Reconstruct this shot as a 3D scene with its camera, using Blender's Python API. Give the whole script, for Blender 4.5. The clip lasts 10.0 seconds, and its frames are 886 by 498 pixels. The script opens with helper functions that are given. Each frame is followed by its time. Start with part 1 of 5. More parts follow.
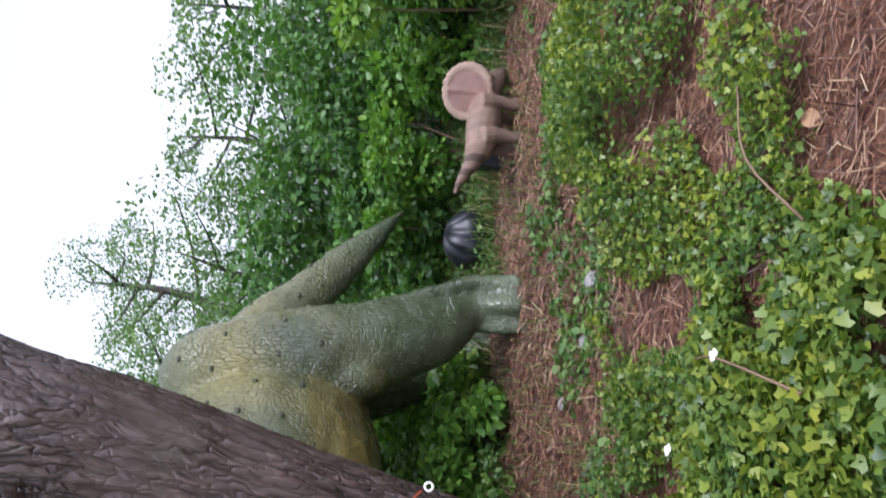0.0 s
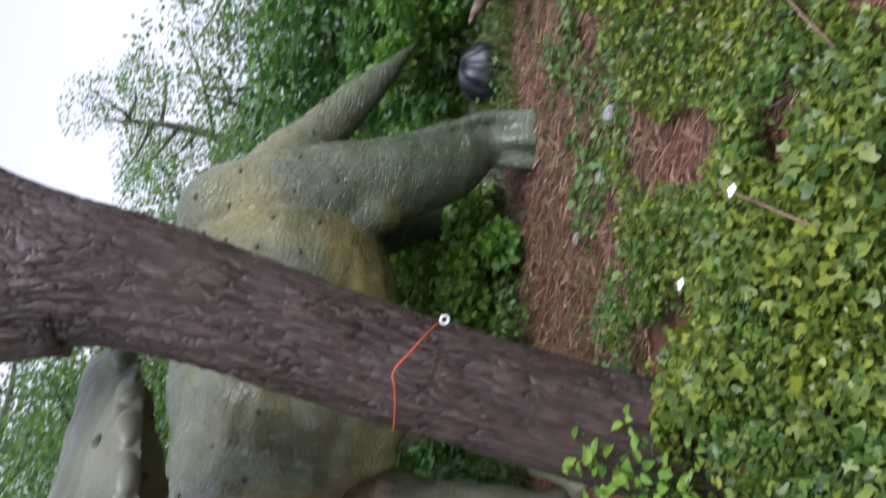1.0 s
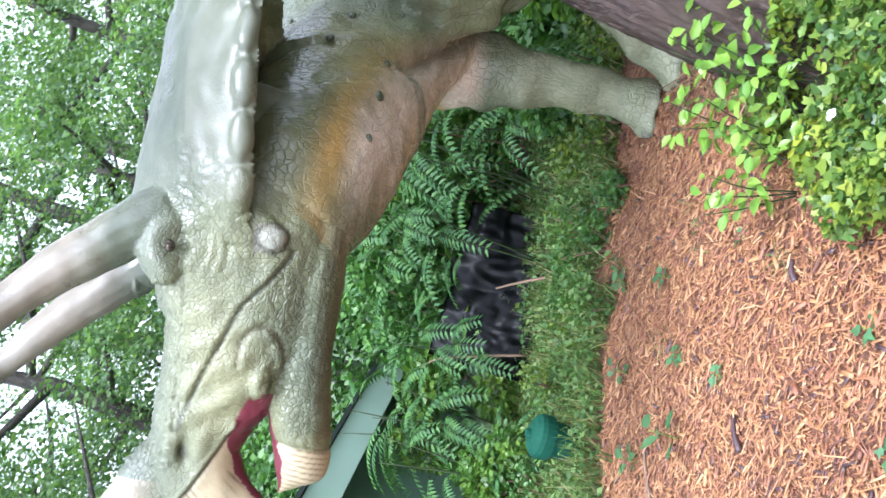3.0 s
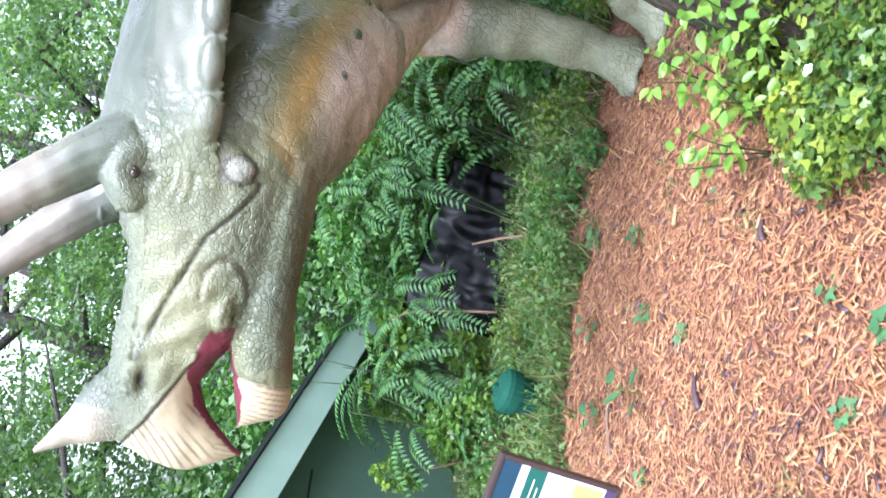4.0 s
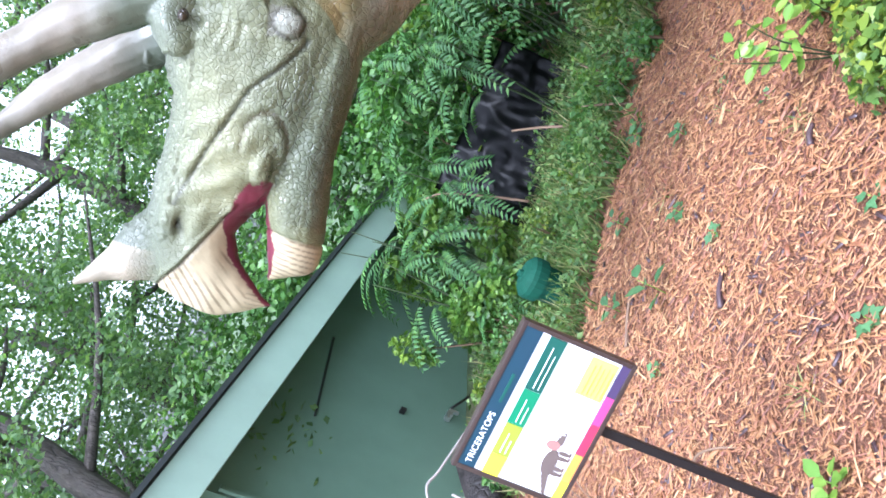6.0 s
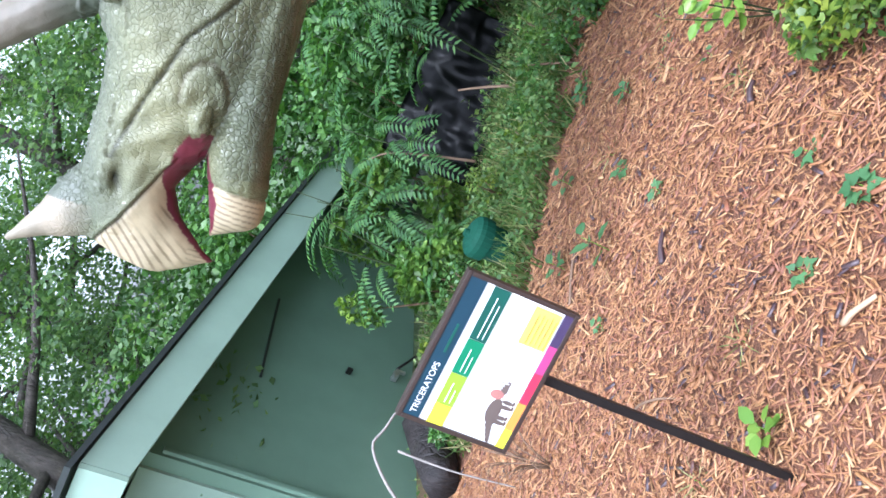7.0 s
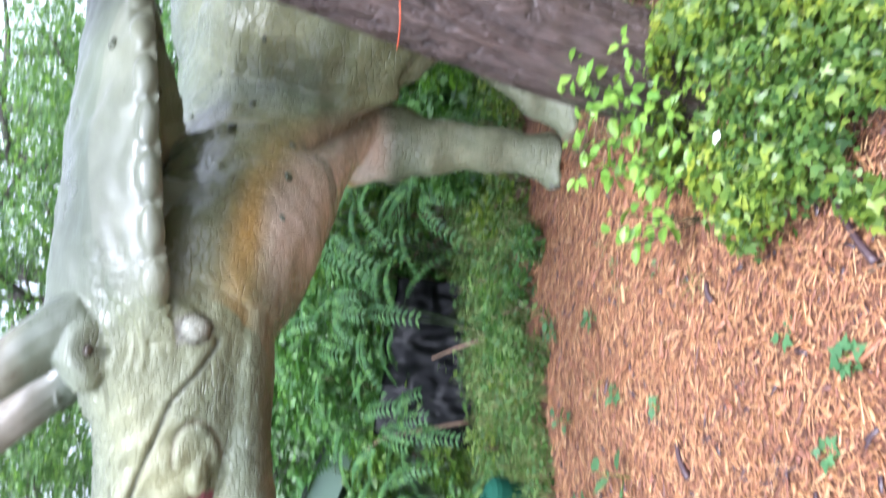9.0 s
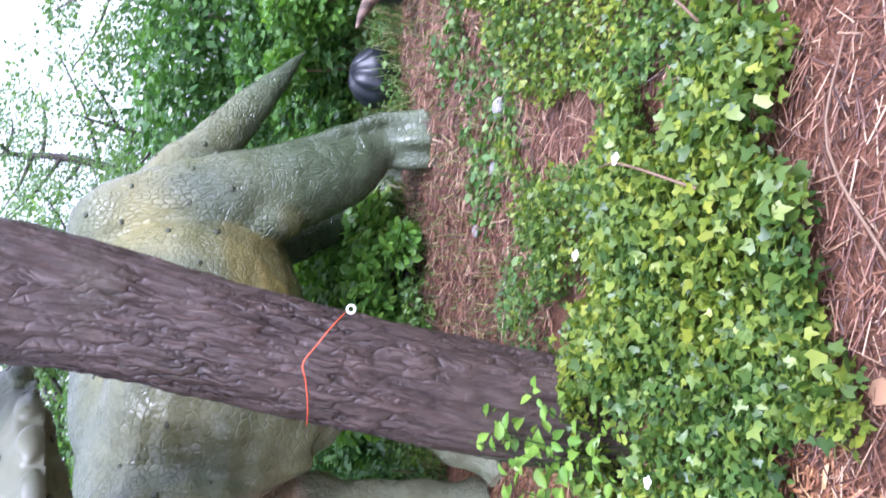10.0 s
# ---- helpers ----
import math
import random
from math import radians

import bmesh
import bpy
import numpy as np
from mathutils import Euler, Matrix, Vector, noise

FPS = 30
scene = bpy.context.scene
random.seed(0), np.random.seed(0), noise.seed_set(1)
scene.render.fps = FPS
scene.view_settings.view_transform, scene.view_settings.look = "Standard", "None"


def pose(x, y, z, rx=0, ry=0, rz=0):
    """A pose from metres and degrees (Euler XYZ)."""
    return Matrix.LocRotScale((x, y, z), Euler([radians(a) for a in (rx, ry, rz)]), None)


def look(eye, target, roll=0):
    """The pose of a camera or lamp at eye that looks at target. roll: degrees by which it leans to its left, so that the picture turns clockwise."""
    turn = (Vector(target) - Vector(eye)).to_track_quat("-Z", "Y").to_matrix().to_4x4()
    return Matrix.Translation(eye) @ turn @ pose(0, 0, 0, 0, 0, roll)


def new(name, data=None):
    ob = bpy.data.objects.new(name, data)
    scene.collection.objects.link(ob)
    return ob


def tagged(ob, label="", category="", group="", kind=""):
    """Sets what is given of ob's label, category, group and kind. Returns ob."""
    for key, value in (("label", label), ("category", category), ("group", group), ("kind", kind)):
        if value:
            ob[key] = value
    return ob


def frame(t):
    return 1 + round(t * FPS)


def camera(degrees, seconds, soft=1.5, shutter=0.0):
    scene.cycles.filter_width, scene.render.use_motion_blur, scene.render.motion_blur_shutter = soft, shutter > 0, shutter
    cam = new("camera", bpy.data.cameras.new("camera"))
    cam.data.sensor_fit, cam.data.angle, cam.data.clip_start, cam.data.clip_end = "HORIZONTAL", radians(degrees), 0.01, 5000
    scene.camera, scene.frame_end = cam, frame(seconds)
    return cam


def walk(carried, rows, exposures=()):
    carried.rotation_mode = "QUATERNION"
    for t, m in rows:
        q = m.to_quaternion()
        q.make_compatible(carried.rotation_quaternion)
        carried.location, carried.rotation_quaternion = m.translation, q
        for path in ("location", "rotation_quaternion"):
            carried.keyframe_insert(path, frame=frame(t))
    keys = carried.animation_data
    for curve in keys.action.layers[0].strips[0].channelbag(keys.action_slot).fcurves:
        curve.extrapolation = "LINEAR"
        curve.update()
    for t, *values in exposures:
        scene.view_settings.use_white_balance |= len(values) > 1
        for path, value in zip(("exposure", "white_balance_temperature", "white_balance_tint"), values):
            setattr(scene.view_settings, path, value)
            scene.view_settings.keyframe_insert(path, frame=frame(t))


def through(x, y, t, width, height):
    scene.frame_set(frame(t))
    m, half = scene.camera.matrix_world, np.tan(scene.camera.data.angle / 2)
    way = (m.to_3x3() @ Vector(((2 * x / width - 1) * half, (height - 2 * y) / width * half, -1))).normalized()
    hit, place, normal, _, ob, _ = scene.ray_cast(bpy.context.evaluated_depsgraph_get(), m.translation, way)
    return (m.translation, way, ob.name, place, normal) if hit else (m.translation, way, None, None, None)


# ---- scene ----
cam = camera(55.50, 10.0, shutter=0.4)

PATH = [
    (0.0, (-0.081, 0.044, 1.511), (0.3914, 1.9728, 1.2737), -76.15),
    (0.5, (-0.062, 0.080, 1.504), (0.2611, 2.0291, 1.1950), -76.86),
    (1.0, (-0.069, 0.073, 1.504), (0.0169, 2.0504, 1.2163), -78.03),
    (1.3, (-0.094, 0.069, 1.515), (-0.2527, 2.0422, 1.2309), -77.46),
    (1.5, (-0.126, 0.042, 1.511), (-0.4499, 1.9861, 1.1725), -77.82),
    (1.7, (-0.161, 0.045, 1.497), (-0.6368, 1.9358, 1.0507), -78.85),
    (2.0, (-0.193, 0.033, 1.495), (-0.8666, 1.8319, 0.9384), -80.54),
    (2.5, (-0.236, -0.017, 1.526), (-1.0055, 1.7764, 1.0889), -77.03),
    (2.7, (-0.243, -0.036, 1.535), (-1.0330, 1.7649, 1.1701), -75.23),
    (3.8, (-0.268, -0.034, 1.475), (-1.1513, 1.7348, 1.1764), -71.33),
    (4.0, (-0.296, -0.049, 1.458), (-1.1859, 1.7019, 1.0786), -70.91),
    (4.5, (-0.293, -0.073, 1.465), (-1.2243, 1.6600, 1.1062), -72.72),
    (5.0, (-0.304, -0.086, 1.461), (-1.2711, 1.6344, 1.1398), -71.49),
    (5.5, (-0.325, -0.090, 1.458), (-1.3753, 1.5747, 1.1037), -68.62),
    (6.0, (-0.345, -0.093, 1.451), (-1.4613, 1.5174, 1.0485), -66.99),
    (7.3, (-0.373, -0.119, 1.429), (-1.4867, 1.4442, 0.8672), -67.32),
    (7.5, (-0.362, -0.132, 1.433), (-1.4668, 1.4395, 0.8764), -67.65),
    (8.0, (-0.388, -0.134, 1.420), (-1.4201, 1.4881, 0.8699), -67.77),
    (8.5, (-0.341, -0.119, 1.433), (-1.2557, 1.5914, 0.9445), -74.75),
    (9.0, (-0.286, -0.082, 1.497), (-0.8986, 1.7718, 1.0630), -79.75),
    (9.3, (-0.248, -0.045, 1.494), (-0.5408, 1.8839, 1.0548), -80.84),
    (9.5, (-0.202, -0.011, 1.498), (-0.2844, 1.9331, 1.0369), -81.15),
    (10.0, (-0.168, 0.027, 1.493), (-0.0040, 1.9558, 0.9902), -81.48),
]
walk(cam, [(t, look(eye, target, roll)) for t, eye, target, roll in PATH],
     [(0.0, 1.2, 5700, 20), (1.0, 1.05, 5750, 22), (1.5, 1.25, 5650, 16), (2.0, 1.75, 5650, 15), (2.5, 2.15, 5500, 15), (4.5, 2.5, 5350, 19), (6.0, 2.4, 5250, 18), (7.5, 1.95, 5350, 14), (8.5, 2.1, 5450, 17), (9.0, 2.4, 5450, 18), (9.5, 2.55, 5350, 25), (10.0, 2.15, 5250, 30)])

# ---------------------------------------------------------------- light
world = bpy.data.worlds.new("world")
scene.world = world
world.use_nodes = True
wn = world.node_tree
wn.nodes.clear()
w_out = wn.nodes.new("ShaderNodeOutputWorld")
w_bg = wn.nodes.new("ShaderNodeBackground")
w_hsv = wn.nodes.new("ShaderNodeHueSaturation")
w_sky = wn.nodes.new("ShaderNodeTexSky")
w_sky.sky_type = "NISHITA"
w_sky.sun_disc = False
w_sky.sun_elevation = radians(61.7)
w_sky.sun_rotation = radians(158.2)
w_sky.dust_density = 4.0
w_hsv.inputs["Saturation"].default_value = 0.12
w_bg.inputs["Strength"].default_value = 0.15
wn.links.new(w_sky.outputs[0], w_hsv.inputs["Color"])
wn.links.new(w_hsv.outputs[0], w_bg.inputs["Color"])
wn.links.new(w_bg.outputs[0], w_out.inputs["Surface"])

sun = new("sun", bpy.data.lights.new("sun", "SUN"))
sun.data.energy = 0.85
sun.data.angle = radians(25)
sun.data.color = (1.0, 0.97, 0.92)
sun.matrix_world = look((2.0, -5.0, 10), (0, 0, 0))

# ---------------------------------------------------------------- the slope
# The ground falls to the west: g(x, y, z) turns places measured square to
# the slope into the upright world.
SLOPE = Matrix(((0.98062, -0.00485, -0.19588, 0), (-0.00485, 0.99879, -0.04897, 0), (0.19588, 0.04897, 0.9794, 0), (0, 0, 0, 1)))


def g(x, y, z=0.0):
    return SLOPE @ Vector((x, y, z))


def soft(v, lim):
    return lim * math.tanh(v / lim)


def ground_z(x, y):
    """Height of the ground in the upright world."""
    z = 0.2 * soft(x, 14) + 0.05 * soft(y, 14)
    z += 0.025 * noise.noise(Vector((x * 0.9, y * 0.9, 3.1))) + 0.012 * noise.noise(Vector((x * 3.1, y * 3.1, 7.7)))
    return z


rng = np.random.default_rng(7)


# ---------------------------------------------------------------- materials
class Mat:
    """A node material under construction."""

    def __init__(self, name):
        self.m = bpy.data.materials.new(name)
        self.m.use_nodes = True
        self.nt = self.m.node_tree
        self.b = self.nt.nodes["Principled BSDF"]
        self.co = self.nt.nodes.new("ShaderNodeTexCoord").outputs["Object"]

    def node(self, kind, **ins):
        n = self.nt.nodes.new(kind)
        for k, v in ins.items():
            n.inputs[k.replace("_", " ")].default_value = v
        return n

    def link(self, a, b):
        self.nt.links.new(a, b)

    def noise(self, scale, detail=4.0, rough=0.6, vec=None, stretch=None):
        n = self.node("ShaderNodeTexNoise", Scale=scale, Detail=detail, Roughness=rough)
        v = vec or self.co
        if stretch:
            mp = self.nt.nodes.new("ShaderNodeMapping")
            mp.inputs["Scale"].default_value = stretch
            self.link(v, mp.inputs["Vector"])
            v = mp.outputs[0]
        self.link(v, n.inputs["Vector"])
        return n.outputs["Fac"]

    def ramp(self, fac, stops):
        n = self.nt.nodes.new("ShaderNodeValToRGB")
        e = n.color_ramp.elements
        while len(e) < len(stops):
            e.new(0.5)
        for el, (p, c) in zip(e, stops):
            el.position = p
            el.color = (*c, 1) if len(c) == 3 else c
        self.link(fac, n.inputs["Fac"])
        return n.outputs["Color"]

    def mix(self, fac, a, b, mode="MIX"):
        n = self.nt.nodes.new("ShaderNodeMix")
        n.data_type = "RGBA"
        n.blend_type = mode
        for i, v in ((0, fac), (6, a), (7, b)):
            if isinstance(v, bpy.types.NodeSocket):
                self.link(v, n.inputs[i])
            else:
                n.inputs[i].default_value = v if i == 0 or len(v) == 4 else (*v, 1)
        return n.outputs[2]

    def bump(self, height, strength=0.4, dist=0.01, normal=None):
        n = self.node("ShaderNodeBump", Strength=strength, Distance=dist)
        self.link(height, n.inputs["Height"])
        if normal:
            self.link(normal, n.inputs["Normal"])
        self.link(n.outputs[0], self.b.inputs["Normal"])
        return n.outputs[0]

    def color(self, c):
        if isinstance(c, bpy.types.NodeSocket):
            self.link(c, self.b.inputs["Base Color"])
        else:
            self.b.inputs["Base Color"].default_value = (*c, 1)
        return self

    def gloss(self, rough, spec=0.5, coat=0.0):
        self.b.inputs["Roughness"].default_value = rough
        self.b.inputs["Specular IOR Level"].default_value = spec
        self.b.inputs["Coat Weight"].default_value = coat
        return self

    def island(self):
        return self.nt.nodes.new("ShaderNodeNewGeometry").outputs["Random Per Island"]


def leaf_material(name, stops, rough=0.38, through=0.35, hue=0.0):
    k = Mat(name)
    c = k.ramp(k.island(), stops)
    if hue:
        c = k.mix(hue, c, k.ramp(k.noise(2.4, 3), [(0.34, (0.74, 0.86, 1.05)), (0.62, (1.35, 1.13, 0.75))]), "MULTIPLY")
    c = k.mix(0.35, c, k.ramp(k.noise(1.3, 3), [(0.3, (0.45, 0.5, 0.4)), (0.7, (1.25, 1.2, 1.1))]), "MULTIPLY")
    k.color(c).gloss(rough, 0.5)
    tr = k.nt.nodes.new("ShaderNodeBsdfTranslucent")
    k.link(k.mix(1.0, c, (1.2, 1.3, 0.5), "MULTIPLY"), tr.inputs["Color"])
    ms = k.nt.nodes.new("ShaderNodeMixShader")
    ms.inputs[0].default_value = through
    k.link(k.b.outputs[0], ms.inputs[1])
    k.link(tr.outputs[0], ms.inputs[2])
    k.link(ms.outputs[0], k.nt.nodes["Material Output"].inputs["Surface"])
    return k.m


def plain_material(name, c, rough=0.5, metal=0.0, var=0.25, scale=9.0, bump=0.15, spec=0.5):
    k = Mat(name)
    n = k.noise(scale, 5)
    f = k.noise(scale * 9, 3)
    col = k.mix(var, c, k.ramp(n, [(0.3, (0.5, 0.5, 0.5)), (0.7, (1.4, 1.4, 1.4))]), "MULTIPLY")
    k.color(col).gloss(rough, spec)
    k.b.inputs["Metallic"].default_value = metal
    k.bump(f, bump, 0.003)
    return k.m


M_IVY = leaf_material("ivy_leaf", [(0.0, (0.045, 0.1, 0.022)), (0.4, (0.105, 0.18, 0.032)), (0.75, (0.17, 0.25, 0.04)), (1.0, (0.27, 0.33, 0.048))], 0.38, 0.42, 0.75)
M_WEED = leaf_material("weed_leaf", [(0.0, (0.045, 0.11, 0.025)), (0.5, (0.09, 0.185, 0.04)), (1.0, (0.19, 0.28, 0.08))], 0.55)
M_IVY_DARK = leaf_material("creeper_leaf", [(0.0, (0.045, 0.11, 0.02)), (0.5, (0.09, 0.19, 0.03)), (1.0, (0.18, 0.3, 0.06))], hue=0.7)
M_SHRUB = leaf_material("shrub_leaf", [(0.0, (0.035, 0.095, 0.025)), (0.5, (0.07, 0.17, 0.035)), (1.0, (0.13, 0.26, 0.06))], 0.45)
M_FERN = leaf_material("sumac_leaf", [(0.0, (0.03, 0.095, 0.025)), (0.6, (0.06, 0.16, 0.04)), (1.0, (0.1, 0.21, 0.045))], 0.6, 0.3)
M_CROWN = leaf_material("tree_leaf", [(0.0, (0.065, 0.13, 0.055)), (0.5, (0.115, 0.205, 0.085)), (1.0, (0.19, 0.29, 0.12))], 0.4, 0.5)
M_GRASS = leaf_material("grass_blade", [(0.0, (0.07, 0.12, 0.03)), (0.5, (0.14, 0.2, 0.06)), (0.8, (0.25, 0.27, 0.11)), (1.0, (0.42, 0.36, 0.2))], 0.55)
M_VINE = leaf_material("vine_leaf", [(0.0, (0.07, 0.17, 0.03)), (0.6, (0.13, 0.27, 0.045)), (1.0, (0.22, 0.38, 0.06))], 0.42, 0.4)
M_BLUE = leaf_material("bluish_weed_leaf", [(0.0, (0.045, 0.13, 0.05)), (1.0, (0.1, 0.22, 0.09))], 0.5)
M_YOUNG = leaf_material("sapling_leaf", [(0.0, (0.12, 0.25, 0.035)), (1.0, (0.23, 0.36, 0.055))])


def mulch_chip():
    k = Mat("mulch_chip")
    c = k.ramp(k.island(), [(0.0, (0.07, 0.028, 0.022)), (0.1, (0.2, 0.075, 0.04)), (0.5, (0.275, 0.125, 0.05)), (0.88, (0.35, 0.178, 0.072)), (1.0, (0.45, 0.29, 0.14))])
    c = k.mix(0.5, c, k.ramp(k.noise(60, 4, stretch=(1, 1, 1)), [(0.3, (0.5, 0.45, 0.4)), (0.7, (1.3, 1.3, 1.3))]), "MULTIPLY")
    k.color(c).gloss(0.5, 0.5)
    k.bump(k.noise(220, 3), 0.4, 0.002)
    return k.m


def pine_straw():
    k = Mat("pine_straw")
    c = k.ramp(k.island(), [(0.0, (0.03, 0.013, 0.01)), (0.5, (0.12, 0.05, 0.028)), (0.82, (0.21, 0.1, 0.056)), (1.0, (0.4, 0.29, 0.18))])
    k.color(c).gloss(0.5, 0.5)
    return k.m


def ground_material():
    k = Mat("ground_soil")
    big = k.noise(0.7, 5)
    fine = k.noise(70, 7, 0.7)
    c = k.ramp(fine, [(0.25, (0.05, 0.02, 0.012)), (0.5, (0.18, 0.075, 0.037)), (0.75, (0.31, 0.14, 0.072))])
    c = k.mix(0.5, c, k.ramp(big, [(0.35, (0.35, 0.35, 0.35)), (0.65, (1.2, 1.2, 1.2))]), "MULTIPLY")
    far = k.nt.nodes.new("ShaderNodeVectorMath")
    far.operation = "DISTANCE"
    far.inputs[1].default_value = (-0.5, 2.0, 0.0)
    k.link(k.co, far.inputs[0])
    wide = k.nt.nodes.new("ShaderNodeMapRange")
    wide.inputs["From Min"].default_value = 4.6
    wide.inputs["From Max"].default_value = 6.0
    k.link(far.outputs["Value"], wide.inputs["Value"])
    c = k.mix(wide.outputs[0], c, k.ramp(fine, [(0.3, (0.025, 0.05, 0.015)), (0.7, (0.08, 0.13, 0.04))]))
    k.color(c).gloss(0.75)
    k.bump(fine, 0.8, 0.03)
    return k.m


def bark_material(name, tone, wet=0.3, plate=24.0):
    """Furrowed bark: long plates parted by dark wavy cracks, wet in places."""
    k = Mat(name)
    nz = k.node("ShaderNodeTexNoise", Scale=5.0, Detail=4.0)
    k.link(k.co, nz.inputs["Vector"])
    warp = k.nt.nodes.new("ShaderNodeMix")
    warp.data_type = "RGBA"
    warp.inputs[0].default_value = 0.13
    k.link(k.co, warp.inputs[6])
    k.link(nz.outputs["Color"], warp.inputs[7])
    mp = k.nt.nodes.new("ShaderNodeMapping")
    mp.inputs["Scale"].default_value = (1.0, 1.0, 0.17)
    k.link(warp.outputs[2], mp.inputs["Vector"])
    v = k.node("ShaderNodeTexVoronoi", Scale=plate)
    v.feature = "DISTANCE_TO_EDGE"
    k.link(mp.outputs[0], v.inputs["Vector"])
    crack = k.ramp(v.outputs["Distance"], [(0.0, (0, 0, 0)), (0.12, (0.6, 0.6, 0.6)), (0.45, (1, 1, 1))])
    deep = k.ramp(k.noise(2.2, 3), [(0.35, (0.15, 0.15, 0.15)), (0.62, (1, 1, 1))])
    furrow = k.mix(deep, (1, 1, 1), crack)
    n = k.noise(30, 7, 0.7, stretch=(1.0, 1.0, 0.25))
    n2 = k.noise(120, 5, 0.7, stretch=(1, 1, 0.5))
    c = k.ramp(n, [(0.28, tuple(x * 0.5 for x in tone)), (0.55, tone), (0.75, tuple(x * 1.8 for x in tone))])
    c = k.mix(0.85, c, k.ramp(furrow, [(0.0, (0.22, 0.2, 0.2)), (0.6, (1.1, 1.1, 1.1))]), "MULTIPLY")
    c = k.mix(0.5, c, k.ramp(n2, [(0.3, (0.55, 0.55, 0.55)), (0.7, (1.4, 1.35, 1.3))]), "MULTIPLY")
    moss = k.ramp(k.noise(3.1, 5), [(0.58, (0, 0, 0)), (0.72, (0.35, 0.35, 0.35))])
    c = k.mix(moss, c, (0.055, 0.055, 0.028))
    lichen = k.ramp(k.noise(7.0, 6, stretch=(1, 1, 0.5)), [(0.66, (0, 0, 0)), (0.74, (0.3, 0.3, 0.3))])
    c = k.mix(lichen, c, (0.17, 0.14, 0.12))
    k.color(c).gloss(wet, 0.5)
    k.link(k.ramp(k.noise(6, 5), [(0.35, (wet * 0.7,) * 3), (0.65, (min(wet * 2.0, 0.9),) * 3)]), k.b.inputs["Roughness"])
    b1 = k.bump(furrow, 0.75, 0.014)
    b2 = k.bump(n, 0.7, 0.012, b1)
    k.bump(n2, 0.6, 0.005, b2)
    return k.m


def hide_material(name, size, glossy=0.42, relief=0.5, depth=0.006):
    """Painted rubber hide: the colour, with any shade in it, comes from the mesh; the scales are relief."""
    k = Mat(name)
    at = k.nt.nodes.new("ShaderNodeAttribute")
    at.attribute_name = "hide_colour"
    mx = k.nt.nodes.new("ShaderNodeMix")
    mx.data_type = "RGBA"
    mx.inputs[0].default_value = 0.06
    k.link(k.co, mx.inputs[6])
    nz = k.node("ShaderNodeTexNoise", Scale=6.0, Detail=2.0)
    k.link(k.co, nz.inputs["Vector"])
    k.link(nz.outputs["Color"], mx.inputs[7])
    v = k.node("ShaderNodeTexVoronoi", Scale=size)
    v.feature = "DISTANCE_TO_EDGE"
    k.link(mx.outputs[2], v.inputs["Vector"])
    edge = k.ramp(v.outputs["Distance"], [(0.0, (0, 0, 0)), (0.09, (0.75, 0.75, 0.75)), (0.4, (1, 1, 1))])
    mp = k.nt.nodes.new("ShaderNodeMapping")
    mp.inputs["Rotation"].default_value = (0.25, 0.3, 0.0)
    mp.inputs["Scale"].default_value = (1.0, 1.0, 0.38)
    k.link(mx.outputs[2], mp.inputs["Vector"])
    v2 = k.node("ShaderNodeTexVoronoi", Scale=size * 1.5)
    v2.feature = "DISTANCE_TO_EDGE"
    k.link(mp.outputs[0], v2.inputs["Vector"])
    crack = k.ramp(v2.outputs["Distance"], [(0.0, (0, 0, 0)), (0.07, (0.8, 0.8, 0.8)), (0.3, (1, 1, 1))])
    where = k.ramp(k.noise(1.7, 2), [(0.42, (0, 0, 0)), (0.6, (1, 1, 1))])
    skin = k.mix(at.outputs["Alpha"], (1, 1, 1), k.mix(where, edge, crack))
    fine = k.noise(90, 4)
    c = k.mix(0.6, at.outputs["Color"], k.ramp(skin, [(0.0, (0.66, 0.64, 0.58)), (0.5, (1.05, 1.05, 1.03))]), "MULTIPLY")
    c = k.mix(0.55, c, k.ramp(k.noise(2.6, 6), [(0.3, (0.6, 0.64, 0.55)), (0.7, (1.35, 1.3, 1.2))]), "MULTIPLY")
    c = k.mix(0.4, c, k.ramp(k.noise(14, 5), [(0.35, (0.7, 0.72, 0.66)), (0.65, (1.2, 1.18, 1.12))]), "MULTIPLY")
    k.color(c).gloss(glossy, 0.5)
    k.link(k.ramp(k.noise(4.5, 4), [(0.35, (glossy * 0.65,) * 3), (0.65, (glossy * 1.3,) * 3)]), k.b.inputs["Roughness"])
    b1 = k.bump(skin, relief, depth)
    k.bump(fine, 0.25, 0.004, b1)
    return k.m


M_CHIP = mulch_chip()
M_STRAW = pine_straw()
M_SCRAP = plain_material("dark_bark_scrap", (0.05, 0.028, 0.03), 0.4)
M_GROUND = ground_material()
M_BARK = bark_material("wet_bark", (0.066, 0.045, 0.038), 0.3, 34.0)
M_BARK_FAR = bark_material("far_bark", (0.06, 0.05, 0.042), 0.7)
M_TWIG = plain_material("twig", (0.16, 0.1, 0.06), 0.7)
M_STEM = plain_material("green_stem", (0.028, 0.042, 0.016), 0.8, spec=0.2)
M_PALE = plain_material("pale_wood", (0.42, 0.28, 0.17), 0.6)
M_DEAD = plain_material("grey_dead_wood", (0.22, 0.2, 0.18), 0.7)
M_LOG = bark_material("rotten_log", (0.014, 0.01, 0.009), 0.6)
M_HIDE = hide_material("dinosaur_hide", 32, 0.25, 0.8, 0.008)
M_HIDE_HEAD = hide_material("dinosaur_head_hide", 58, 0.4, 0.7, 0.006)
M_BABY = hide_material("young_dinosaur_hide", 60, 0.65)
# wall greens paled for haze; the second is trim and the lit side
M_WALL = plain_material("hazy_green_wall_paint", (0.13, 0.215, 0.155), 0.42, var=0.2, scale=2.0)
